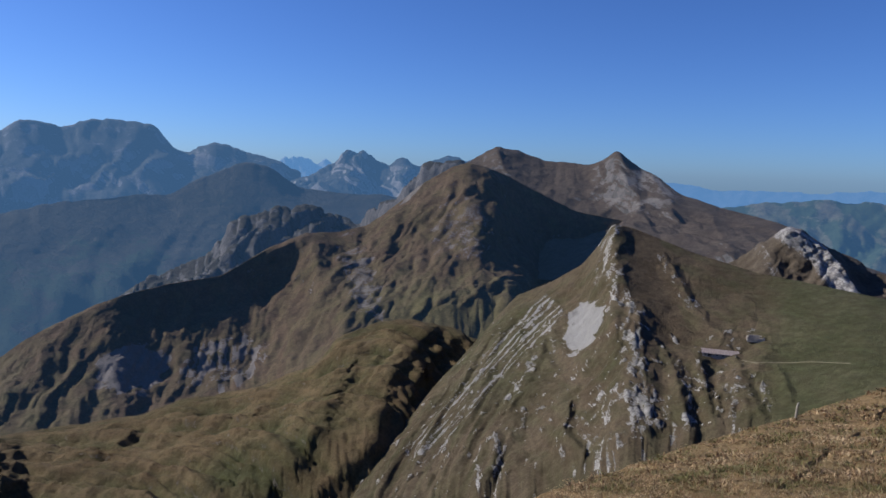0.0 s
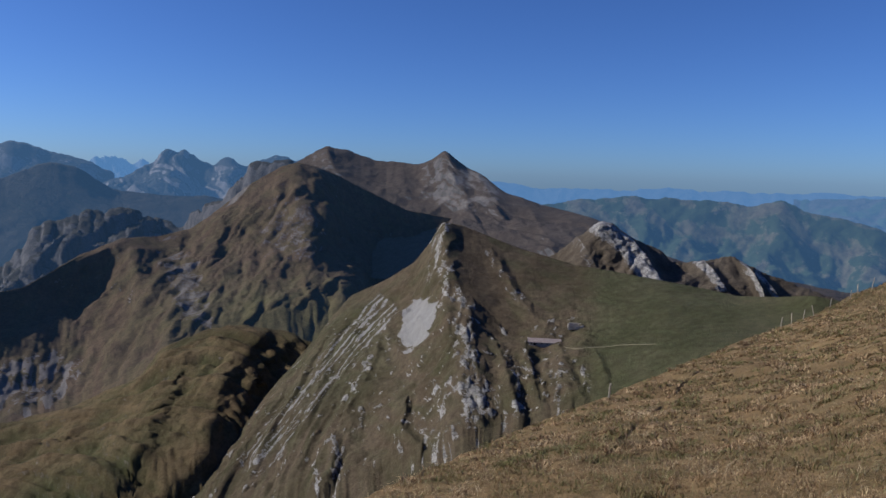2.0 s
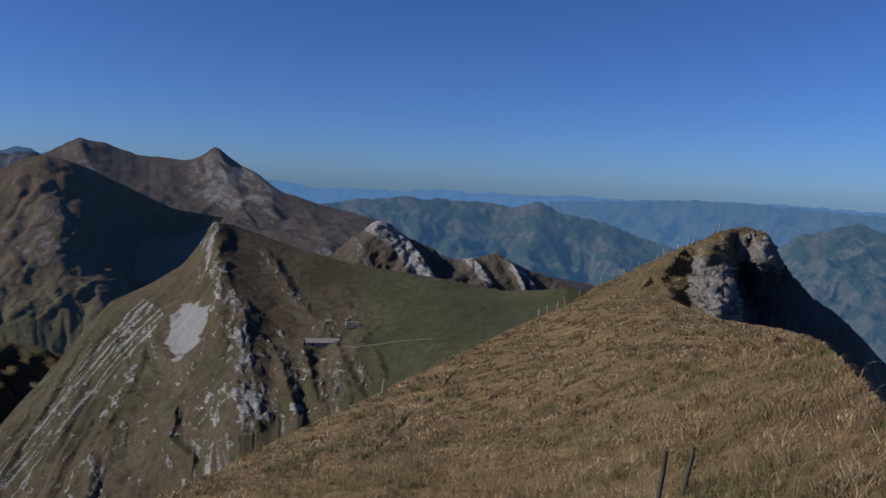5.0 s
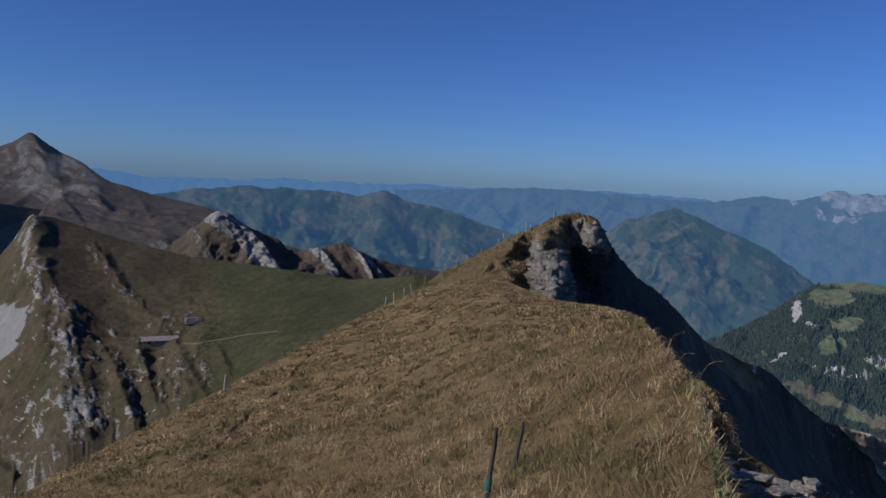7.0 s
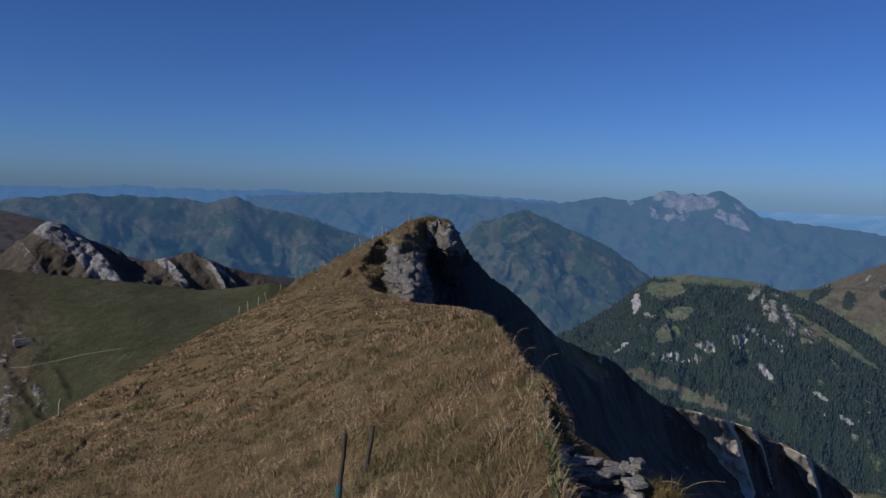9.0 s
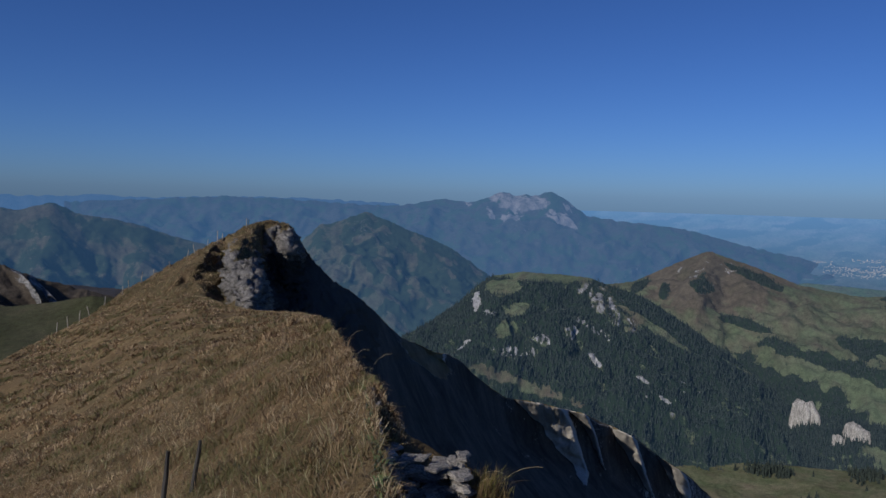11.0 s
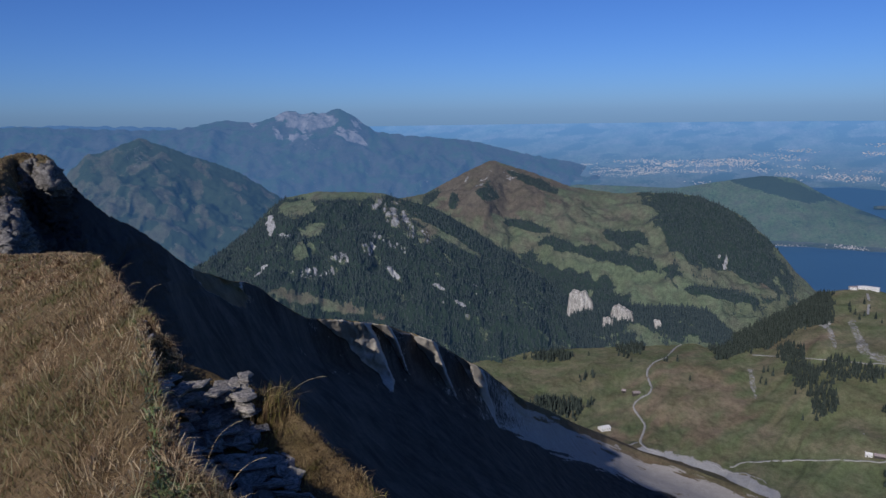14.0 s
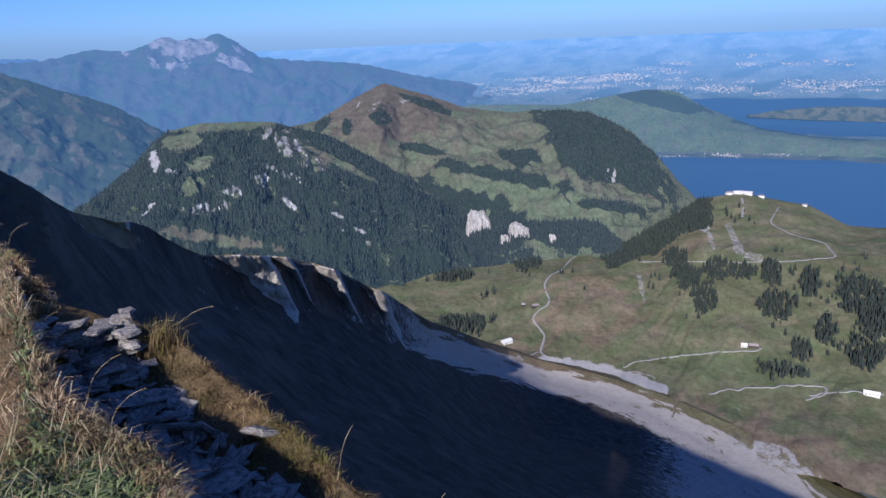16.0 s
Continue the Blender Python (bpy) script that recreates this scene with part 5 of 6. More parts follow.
blades("grass_edge", bb, rng.uniform(0.07, 0.2, len(bb)) * (1 + 0.01 * dd) * np.where(np.arange(len(bb)) < 26000, np.where(np.concatenate([ta, ta2]) > 57, 0.5, 1), 0.6), rng.uniform(0.003, 0.006, len(bb)) + 0.0005 * dd, rng.uniform(0.5, 1.4, len(bb)), M_grass, "longer dry grass hanging over the turf edge")
# outer rim of the ledge: mossy yellow-green grass
n = 62000
ta = rng.uniform(66, 108, n)
td = ridge_edge(ta)[0] * (1.03 - rng.uniform(0, 1, n) ** 1.15 * 0.36)
bb = on_ridge(ta, td)
blades("grass_rim", bb, rng.uniform(0.02, 0.09, n) * (0.6 + 1.2 * np.clip(fbm(bb[:, 0] / 0.2, bb[:, 1] / 0.2, 3, 91) + 0.2, 0, 1)), rng.uniform(0.003, 0.006, n), rng.uniform(0.8, 1.8, n), M_sedge, "yellow-green mossy grass on the rim of the ledge")

# tall stalks with drooping heads
M_stalk, t_, p_ = nodes_of("dry_stalk")
t_.links.new(n_mix(t_, n_noise(t_, n_coord(t_), 40), (0.34, 0.24, 0.11), (0.5, 0.4, 0.22)), p_.inputs["Base Color"])
p_.inputs["Roughness"].default_value = 0.7


def stalk(base, height, lean, droop, thick=0.0007):
    cu = bpy.data.curves.new("grass_stalk", "CURVE")
    cu.dimensions, cu.bevel_depth, cu.bevel_resolution = "3D", thick, 1
    sp = cu.splines.new("POLY")
    pts = []
    for k in range(13):
        s = k / 12
        out = lean * s + droop * max(0, s - 0.6) ** 1.3 * 2.2
        z = height * (s - 1.9 * droop / max(height, 0.1) * max(0, s - 0.68) ** 2 * 2)
        pts.append((out, z))
    sp.points.add(12)
    a = rng.uniform(-1.7, -0.7)
    for k, (o, z) in enumerate(pts):
        sp.points[k].co = (base[0] + o * math.cos(a), base[1] + o * math.sin(a), base[2] + z, 1)
        sp.points[k].radius = (1.0 if k < 9 else 1.9) * (1 - 0.3 * k / 12)
    cu.materials.append(M_stalk)
    return tagged(new("grass_stalk", cu), "dry grass stalk with a drooping seed head", "grass stalk", group="dry stalks on the ridge edge")


for az, d, h, ln, dr in [(68.0, 5.55, 0.34, 0.10, 0.2), (68.6, 5.6, 0.32, 0.34, 0.14), (67.8, 5.5, 0.26, 0.08, 0.14), (74.3, 4.45, 0.27, 0.05, 0.14), (75.2, 4.3, 0.2, 0.08, 0.1), (81, 3.75, 0.3, 0.08, 0.05),
                         (87, 3.2, 0.28, 0.12, 0.06), (88.5, 3.15, 0.2, 0.15, 0.05), (66, 3.5, 0.36, 0.1, 0.16), (67.5, 3.3, 0.3, -0.05, 0.12), (64.5, 3.9, 0.33, 0.14, 0.12), (61.6, 5.5, 0.4, 0.1, 0.14), (60.2, 7.2, 0.42, 0.12, 0.14),
                         (59, 8.3, 0.4, 0.1, 0.16), (58.3, 9.5, 0.45, 0.14, 0.15), (72.5, 2.8, 0.25, 0.25, 0.05), (78, 2.6, 0.2, 0.2, 0.06), (92, 2.9, 0.25, 0.1, 0.05)]:
    stalk(on_ridge(np.array([az]), np.array([d]))[0], h * (0.75 if d > 5.7 else 1.0), ln, dr)

# tussock beside the stones
n = 900
bx = on_ridge(np.full(n, 68.4), np.full(n, 5.55)) + rng.normal(0, 0.075, (n, 3)) * np.array([1, 1, 0])
blades("grass_tussock", bx, rng.uniform(0.14, 0.34, n), rng.uniform(0.003, 0.006, n), rng.uniform(0.4, 1.1, n), M_sedge, "straw-coloured grass tussock beside the stones")


# leafy plants at the turf edge
M_leaf, t_, p_ = nodes_of("green_leaf")
rnd = t_.nodes.new("ShaderNodeNewGeometry").outputs["Random Per Island"]
t_.links.new(n_mix(t_, rnd, (0.07, 0.1, 0.028), (0.17, 0.2, 0.07)), p_.inputs["Base Color"])
n = 6800
patch_ = rng.uniform(0, 1, n) < 0.6
ta = np.where(patch_, 63.5 + rng.normal(0, 2.4, n), 66 + rng.normal(0, 5.5, n))
td = np.where(patch_, 3.1 + rng.normal(0, 0.24, n), np.interp(ta, PLATEAU[:, 0], PLATEAU[:, 1]) - 0.85 + rng.normal(0, 0.2, n))
ok = td > 1.3
bb = on_ridge(ta[ok], td[ok])
blades("leafy_plants", bb, rng.uniform(0.04, 0.11, len(bb)), rng.uniform(0.008, 0.016, len(bb)), rng.uniform(0.8, 1.6, len(bb)), M_leaf, "low green leafy plants in the dry grass")


# ---- helpers for built things ----
def part(name, bm, material, parent=None, label=""):
    me = bpy.data.meshes.new(name)
    bm.to_mesh(me)
    bm.free()
    me.materials.append(material)
    ob = new(name, me)
    ob.parent = parent
    return tagged(ob, label) if label else ob


def shared(name, me, parent, m):
    ob = new(name, me)
    ob.parent = parent
    ob.matrix_basis = m
    return ob


def box(sx, sy, sz, m=Matrix(), bevel=0.0):
    bm = bmesh.new()
    bmesh.ops.create_cube(bm, size=1, matrix=m @ Matrix.Diagonal((sx, sy, sz, 1)))
    if bevel:
        bmesh.ops.bevel(bm, geom=bm.edges[:], offset=bevel, segments=1, affect="EDGES")
    return bm


def plain(name, c0, c1, scale, rough=0.8, bump=0.0, stretch=(1, 1, 1)):
    m, t, p = nodes_of(name)
    tc = t.nodes.new("ShaderNodeTexCoord")
    mp = t.nodes.new("ShaderNodeMapping")
    mp.inputs["Scale"].default_value = stretch
    t.links.new(tc.outputs["Object"], mp.inputs[0])
    nz = n_noise(t, mp.outputs[0], scale, 7, 0.65)
    rn = t.nodes.new("ShaderNodeObjectInfo").outputs["Random"]
    col = n_mix(t, n_range(t, nz, 0.3, 0.7), c0, c1)
    t.links.new(n_mix(t, n_math(t, "MULTIPLY", rn, 0.5), col, n_mix(t, 1.0, col, (0.6, 0.6, 0.6), "MULTIPLY")), p.inputs["Base Color"])
    p.inputs["Roughness"].default_value, p.inputs["Specular IOR Level"].default_value = rough, 0.25
    if bump:
        b = t.nodes.new("ShaderNodeBump")
        b.inputs["Strength"].default_value, b.inputs["Distance"].default_value = bump, 0.02
        t.links.new(nz, b.inputs["Height"])
        t.links.new(b.outputs[0], p.inputs["Normal"])
    return m


M_slab = plain("limestone_slab", (0.11, 0.098, 0.084), (0.47, 0.42, 0.36), 9, 0.85, 0.6)
M_wood = plain("weathered_wood", (0.03, 0.027, 0.024), (0.085, 0.075, 0.065), 14, 0.9, 0.5, (1, 1, 0.15))
M_post = plain("pale_fence_wood", (0.24, 0.21, 0.17), (0.42, 0.38, 0.32), 14, 0.9, 0.5, (1, 1, 0.15))
M_teal = plain("teal_strap", (0.012, 0.07, 0.075), (0.02, 0.12, 0.125), 30, 0.6)
M_roof = plain("weathered_roof", (0.2, 0.155, 0.145), (0.4, 0.34, 0.325), 1.5, 0.7)
M_wall = plain("stone_wall", (0.2, 0.18, 0.16), (0.34, 0.31, 0.28), 2, 0.9)
M_white = plain("white_wall", (0.6, 0.58, 0.55), (0.78, 0.76, 0.72), 0.5, 0.8)
M_dark = plain("dark_opening", (0.02, 0.02, 0.02), (0.04, 0.035, 0.03), 2, 0.6)
M_dirt = plain("trodden_earth", (0.12, 0.11, 0.075), (0.19, 0.17, 0.12), 0.8, 0.95)
M_gravel = plain("gravel_track", (0.25, 0.24, 0.22), (0.38, 0.36, 0.335), 0.3, 0.95)

# ---- stones on the ledge ----
def slab_mesh(k):
    """A broken limestone plate: uneven outline, chipped rim, top split into layers that tilt a little."""
    r = random.Random(k)
    bm = bmesh.new()
    sides = r.randint(6, 9)
    tx, ty = r.uniform(-0.5, 0.5), r.uniform(-0.5, 0.5)
    rings = []
    for z, shrink in ((-0.5, r.uniform(0.72, 0.9)), (-0.15, 1.0), (0.2, r.uniform(0.86, 1.0)), (0.5, r.uniform(0.6, 0.84))):
        rings.append((z, shrink))
    out = [(2 * math.pi * (i + r.uniform(-0.3, 0.3)) / sides, r.uniform(0.55, 1.2)) for i in range(sides)]
    loops = []
    for z, shrink in rings:
        loop = []
        for a, q in out:
            w = shrink * q * r.uniform(0.9, 1.08)
            x, y = 0.5 * w * math.cos(a), 0.34 * w * math.sin(a)
            loop.append(bm.verts.new((x, y, z + tx * x + ty * y + r.uniform(-0.08, 0.08))))
        loops.append(loop)
    for lo, hi in zip(loops, loops[1:]):
        for i in range(sides):
            n_ = (i + 1) % sides
            bm.faces.new((lo[i], lo[n_], hi[n_], hi[i]))
    bm.faces.new(loops[-1])
    bm.faces.new(loops[0][::-1])
    me = bpy.data.meshes.new("stone")
    bm.to_mesh(me)
    bm.free()
    me.materials.append(M_slab)
    return me


SLABS = [slab_mesh(k) for k in range(14)]
pile = tagged(new("stone_pile"), "heap of flat grey limestone slabs below the turf edge", "stone pile")
pr = random.Random(5)
for k in range(272):
    az = pr.uniform(61.5, 80) if k < 225 else pr.uniform(72, 90)
    lo = float(np.interp(az, PLATEAU[:, 0], PLATEAU[:, 1])) + 0.05
    hi = float(ridge_edge(np.array([az]))[0][0]) - 0.55
    if hi <= lo:
        continue
    d = pr.uniform(lo, hi) if k % 3 else pr.uniform(lo, lo + (hi - lo) * 0.6)
    z = float(ridge_z(np.array([az]), np.array([d]))[0]) + pr.uniform(0.0, 0.07)
    s = pr.uniform(0.14, 0.42)
    shared("stone", SLABS[k % 14], pile, Matrix.LocRotScale((math.sin(radians(az)) * d, math.cos(radians(az)) * d, z),
           Euler((pr.gauss(0.12, 0.2), pr.gauss(0.14, 0.2), pr.uniform(0, 6.3))), (s, s * pr.uniform(0.7, 1.3), pr.uniform(0.012, 0.032))))
# stack that catches the sun
for x0, y0, count, lift in ((4.95, 2.4, 8, 0.08), (5.08, 2.14, 8, 0.07), (4.78, 2.22, 4, 0.0), (5.2, 2.3, 5, 0.06)):
    z = float(ridge_z(np.array([math.degrees(math.atan2(x0, y0))]), np.array([math.hypot(x0, y0)]))[0]) + lift
    for k in range(count):
        s = pr.uniform(0.16, 0.32) * (1 - 0.04 * k)
        z += 0.03
        shared("stone", SLABS[pr.randrange(14)], pile, Matrix.LocRotScale((x0 + pr.gauss(0, 0.06), y0 + pr.gauss(0, 0.06), z),
               Euler((pr.gauss(0.04, 0.1), pr.gauss(-0.1, 0.1), pr.uniform(-1.2, 1.2))), (s, s, pr.uniform(0.02, 0.036))))
# larger leaning slabs
for x0, y0, sx, rx, ry, rz in ((4.3, 1.5, 0.42, 0.75, 0.5, 0.9), (4.2, 1.08, 0.3, 0.25, 0.3, 0.5), (3.7, 1.35, 0.36, 0.3, 0.3, 0.2), (4.45, 1.75, 0.4, 0.4, 0.2, 1.6), (4.6, 2.0, 0.4, 0.2, 0.3, 0.4), (4.0, 1.2, 0.34, 0.2, 0.35, 2.4)):
    z = float(ridge_z(np.array([math.degrees(math.atan2(x0, y0))]), np.array([math.hypot(x0, y0)]))[0]) + 0.03
    shared("stone", SLABS[pr.randrange(14)], pile, Matrix.LocRotScale((x0, y0, z), Euler((rx, ry, rz)), (sx, sx * 0.9, 0.04)))
# broken rubble between them
qv, qf = [], []
for k in range(800):
    az = pr.uniform(60.5, 96)
    lo = float(np.interp(az, PLATEAU[:, 0], PLATEAU[:, 1])) - 0.05
    hi = float(ridge_edge(np.array([az]))[0][0]) - 0.5
    d = lo + (hi - lo) * pr.uniform(0, 1) ** 1.2
    z = float(ridge_z(np.array([az]), np.array([d]))[0]) + pr.uniform(-0.01, 0.03)
    sc_ = pr.uniform(0.03, 0.14)
    m = Matrix.LocRotScale((math.sin(radians(az)) * d, math.cos(radians(az)) * d, z), Euler((pr.gauss(0.2, 0.35), pr.gauss(0.15, 0.35), pr.uniform(0, 6.3))), (sc_ * 1.4, sc_ * 1.2, sc_ * pr.uniform(0.12, 0.25)))
    me_ = SLABS[k % 14]
    o_ = len(qv)
    qv += [m @ v.co for v in me_.vertices]
    qf += [[o_ + i_ for i_ in q_.vertices] for q_ in me_.polygons]
me_ = bpy.data.meshes.new("rubble")
me_.from_pydata([tuple(v) for v in qv], [], qf)
me_.materials.append(M_slab)
tagged(new("rubble", me_), "broken grey limestone rubble on the ledge", "rubble", kind="stuff")


# ---- stakes and fence ----
def pole_bm(height, r0, r1, seed):
    r = random.Random(seed)
    bm = bmesh.new()
    rings = []
    for k in range(5):
        s = k / 4
        rad = r0 + (r1 - r0) * s
        off = (r.gauss(0, r0 * 0.15), r.gauss(0, r0 * 0.15))
        rings.append([bm.verts.new((off[0] + rad * math.cos(a * math.pi / 4) * r.uniform(0.85, 1.1), off[1] + rad * math.sin(a * math.pi / 4) * r.uniform(0.85, 1.1), height * s)) for a in range(8)])
    for a, b in zip(rings, rings[1:]):
        for i in range(8):
            bm.faces.new((a[i], a[(i + 1) % 8], b[(i + 1) % 8], b[i]))
    bm.faces.new(rings[-1])
    bm.faces.new(rings[0][::-1])
    return bm


def stake(foot, tip, strap):
    """A thin stake in the turf: bearing and height angle of its foot and its tip, from a place on the ridge."""
    stand = np.array([0.399, 0.448, 0.0])
    d = np.linspace(4, 14, 800)
    ray = at(foot[0], foot[1], d) + stand
    ground = ridge_z(np.degrees(np.arctan2(ray[:, 0], ray[:, 1])), np.hypot(ray[:, 0], ray[:, 1]))
    k = int(np.argmax(ray[:, 2] < ground))
    p0 = Vector(ray[k])
    p1 = Vector(at(tip[0], tip[1], d[k] * 1.01) + stand)
    up = (p1 - p0).normalized()
    height = (p1 - p0).length + 0.1
    root = tagged(new("fence_stake"), "thin dark weathered stake leaning in the grass" + (" with teal strap" if strap else ""), "stake")
    root.matrix_basis = Matrix.LocRotScale(p0 - up * 0.1, up.to_track_quat("Z", "Y"), None)
    part("post", pole_bm(height, 0.026, 0.016, 3), M_wood, root)
    if strap:
        bm = bmesh.new()
        bmesh.ops.create_cone(bm, cap_ends=True, segments=10, radius1=0.032, radius2=0.028, depth=0.1, matrix=Matrix.Translation((0, 0, 0.24)))
        part("strap", bm, M_teal, root, "teal plastic strap")
        bm = box(0.1, 0.05, 0.012, Matrix.Translation((-0.1, -0.06, 0.13)) @ Euler((0.3, 0.7, 0.4)).to_matrix().to_4x4(), 0.003)
        part("strap_end", bm, M_teal, root, "loose teal strap end")


stake((46.35, -24.4), (46.97, -19.17), True)
stake((48.4, -22.2), (49.07, -18.59), False)


def fence_post(az, el_face, height, lean, thick=0.055):
    """A post on the crest; on the knob's turf where that stands higher than the ridge."""
    de = float(ridge_edge(np.array([az]))[0][0])
    p1 = Vector(on_ridge(np.array([az]), np.array([de * 0.985]), 0.1)[0])
    if el_face:
        p1 = knob_face.find(az, el_face) - Vector((0, 0, 0.15))
    root = tagged(new("fence_post"), "weathered pale wooden pasture fence post", "fence post", group="fence posts along the crest")
    root.matrix_basis = Matrix.LocRotScale(p1, Euler((lean, lean * 0.7, 0)), None)
    part("post", pole_bm(height, thick, thick * 0.8, int(az * 10)), M_post, root)
    bm = bmesh.new()
    bmesh.ops.create_cone(bm, cap_ends=True, segments=8, radius1=thick * 0.85, radius2=thick * 0.3, depth=thick, matrix=Matrix.Translation((0, 0, height + thick * 0.4)))
    part("post_tip", bm, M_post, root)


for az, el, h, ln in [(25.6, 0, 0.75, 0.1), (37.6, 0, 1.25, 0.06), (38.3, 0, 1.3, -0.05), (39.0, 0, 1.35, 0.08), (39.7, 0, 1.35, -0.2), (40.6, -8.5, 1.3, 0.1), (41.8, -7.8, 1.2, 0.05), (42.3, -7.4, 1.3, -0.06), (43.0, -7.0, 1.6, 0.12), (43.9, -6.5, 1.1, 0.04),
                      (45.0, -5.9, 1.0, -0.1), (46.2, -5.2, 1.3, 0.1), (46.8, -4.9, 1.4, -0.12), (47.7, -4.4, 1.2, 0.05), (48.4, -4.1, 1.9, 0.02), (48.7, -3.9, 1.2, 0.1), (50.4, -2.9, 1.5, 0.05), (50.6, -2.9, 1.3, -0.05)]:
    fence_post(az, el, h, ln)


# ---- buildings ----
def house(name, p, yaw, length, depth, wall_h, roof_h, m_wall, m_roof, label, windows=3):
    root = tagged(new(name), label, "building")
    root.matrix_basis = Matrix.LocRotScale(p, Euler((0, 0, radians(yaw))), None)
    part("wall", box(length, depth, wall_h + 3, Matrix.Translation((0, 0, wall_h / 2 - 1.5)), 0.05), m_wall, root)
    for sgn in (-1, 1):
        bm = bmesh.new()
        y0, y1 = sgn * (depth / 2 + 0.6), 0
        vs = [(-length / 2 - 0.6, y0, wall_h - 0.3), (length / 2 + 0.6, y0, wall_h - 0.3), (length / 2 + 0.6, y1, wall_h + roof_h), (-length / 2 - 0.6, y1, wall_h + roof_h)]
        v = [bm.verts.new(q) for q in vs] + [bm.verts.new((q[0], q[1], q[2] + 0.25)) for q in vs]
        for q in ((3, 2, 1, 0), (4, 5, 6, 7), (0, 1, 5, 4), (1, 2, 6, 5), (2, 3, 7, 6), (3, 0, 4, 7)):
            bm.faces.new([v[i] for i in q])
        bmesh.ops.recalc_face_normals(bm, faces=bm.faces[:])
        part("roof", bm, m_roof, root)
    for sgn in (-1, 1):
        bm = bmesh.new()
        x = sgn * (length / 2 - 0.02)
        bm.faces.new([bm.verts.new(q) for q in ((x, -depth / 2, wall_h), (x, depth / 2, wall_h), (x, 0, wall_h + roof_h))])
        bmesh.ops.solidify(bm, geom=bm.faces[:], thickness=0.2)
        part("gable", bm, m_wall, root)
    for sgn in (-1, 1):
        for k in range(windows):
            x = (k + 0.5) / windows * length - length / 2
            w = part("window", box(length / windows * 0.3, 0.12, wall_h * 0.3, Matrix.Translation((x, sgn * depth / 2, wall_h * 0.55))), M_dark, root)
        part("door", box(1.6, 0.14, 2.1, Matrix.Translation((length * 0.5 / max(windows, 1) - length / 2 + 2.2, sgn * depth / 2, 1.05))), M_dark, root)
    return root


p = barn_face.find(20.65, -12.95)
house("cow_barn", p, -20.65 + 1, 20.5, 6.5, 2.2, 1.8, M_wall, M_roof, "long low alpine cow barn with a pinkish weathered roof", windows=6)
ruin = tagged(new("stone_enclosure"), "ruined dry-stone enclosure walls above the barn", "ruin")
p = barn_face.find(23.1, -11.5)
ruin.matrix_basis = Matrix.LocRotScale(p, Euler((0, 0, radians(-23))), None)
for x, y, ln, yaw in ((0, -4, 10, 3), (0, 4.5, 9, -4), (-5, 0, 8, 92), (4.5, 0.5, 7, 86), (-1, 0.5, 6, 10)):
    bm = box(ln, 0.9, 2.4, Matrix.Translation((x, y, 0.1)) @ Euler((0, 0, radians(yaw))).to_matrix().to_4x4(), 0.12)
    bmesh.ops.subdivide_edges(bm, edges=bm.edges[:], cuts=3, use_grid_fill=True)
    for v_ in bm.verts:
        v_.co += Vector((pr.gauss(0, 0.1), pr.gauss(0, 0.1), pr.gauss(0, 0.22)))
    part("wall", bm, M_wall, ruin)
for az, el, yaw, ln, dp, nm in [(94.7, -24.2, -60, 22, 14, "white"), (97.2, -21.5, -80, 16, 10, "wood"), (96.2, -21.4, -100, 9, 7, "wood"), (114.3, -23.3, -110, 18, 9, "wood"), (113.6, -23.35, -110, 12, 7, "white"), (122.6, -25.3, -120, 26, 10, "white")]:
    house("alp_house", alp_face.find(az, el), yaw, ln, dp, 5, 3, M_white if nm == "white" else M_wood, M_white if nm == "white" else M_roof, "alpine farm building on the green pasture", windows=4)
# mountain station on the hilltop
for az, el, yaw, ln, dp, h in [(112.3, -12.4, -100, 26, 14, 7), (113.0, -12.45, -120, 32, 15, 8), (111.7, -12.5, -90, 20, 12, 7), (113.9, -12.6, -110, 18, 10, 6), (116.9, -13.05, -110, 14, 9, 5)]:
    house("station_building", alp_face.find(az, el), yaw, ln, dp, h, 3, M_white, M_white if ln > 24 else M_roof, "pale mountain cable-car station building on the hilltop", windows=8)


# ---- tracks ----
def track(face, pts, width, label, material=None):
    """A gravel track laid over a mountain side along bearings and height angles."""
    q, width = np.array(pts, float), width * 0.75
    s = np.concatenate([[0], np.cumsum(np.hypot(np.diff(q[:, 0]), np.diff(q[:, 1])))])
    u = np.arange(0, s[-1], 0.12)
    k = np.hanning(9) / np.hanning(9).sum()
    sm = lambda w: np.convolve(np.pad(w, 4, "edge"), k, "valid")
    a, e = sm(np.interp(u, s, q[:, 0])), sm(np.interp(u, s, q[:, 1]))
    c = np.array([face.find(x, y) for x, y in zip(a, e)])
    c = np.stack([sm(c[:, i]) for i in range(3)], -1)
    t = np.gradient(c, axis=0)
    n = np.cross(t, [0, 0, 1.0])
    n /= np.linalg.norm(n, axis=1, keepdims=True) + 1e-9
    c[:, 2] += 0.15 + width * 0.12
    rows = np.stack([c - n * width / 2 - [0, 0, 2.5], c - n * width / 2, c + n * width / 2, c + n * width / 2 - [0, 0, 2.5]], 0)
    return tagged(grid_mesh("road", rows, {}, material or M_gravel), label, "track", kind="structure")


track(alp_face, [(101.6, -16.8), (100.8, -17.3), (99.9, -17.8), (99.5, -18.5), (98.4, -19.0), (97.9, -19.6), (98.0, -20.3), (98.4, -20.8), (98.2, -21.3), (97.3, -21.8), (96.9, -22.4), (97.4, -23.0), (98.0, -23.6), (97.8, -24.3), (97.5, -24.9), (98.2, -25.3), (99.2, -25.5)], 6, "winding pale gravel track over the pasture")
track(alp_face, [(97.5, -24.9), (96.6, -25.2), (95.9, -25.6), (95.2, -25.7)], 5, "pale gravel track branching to a farm")
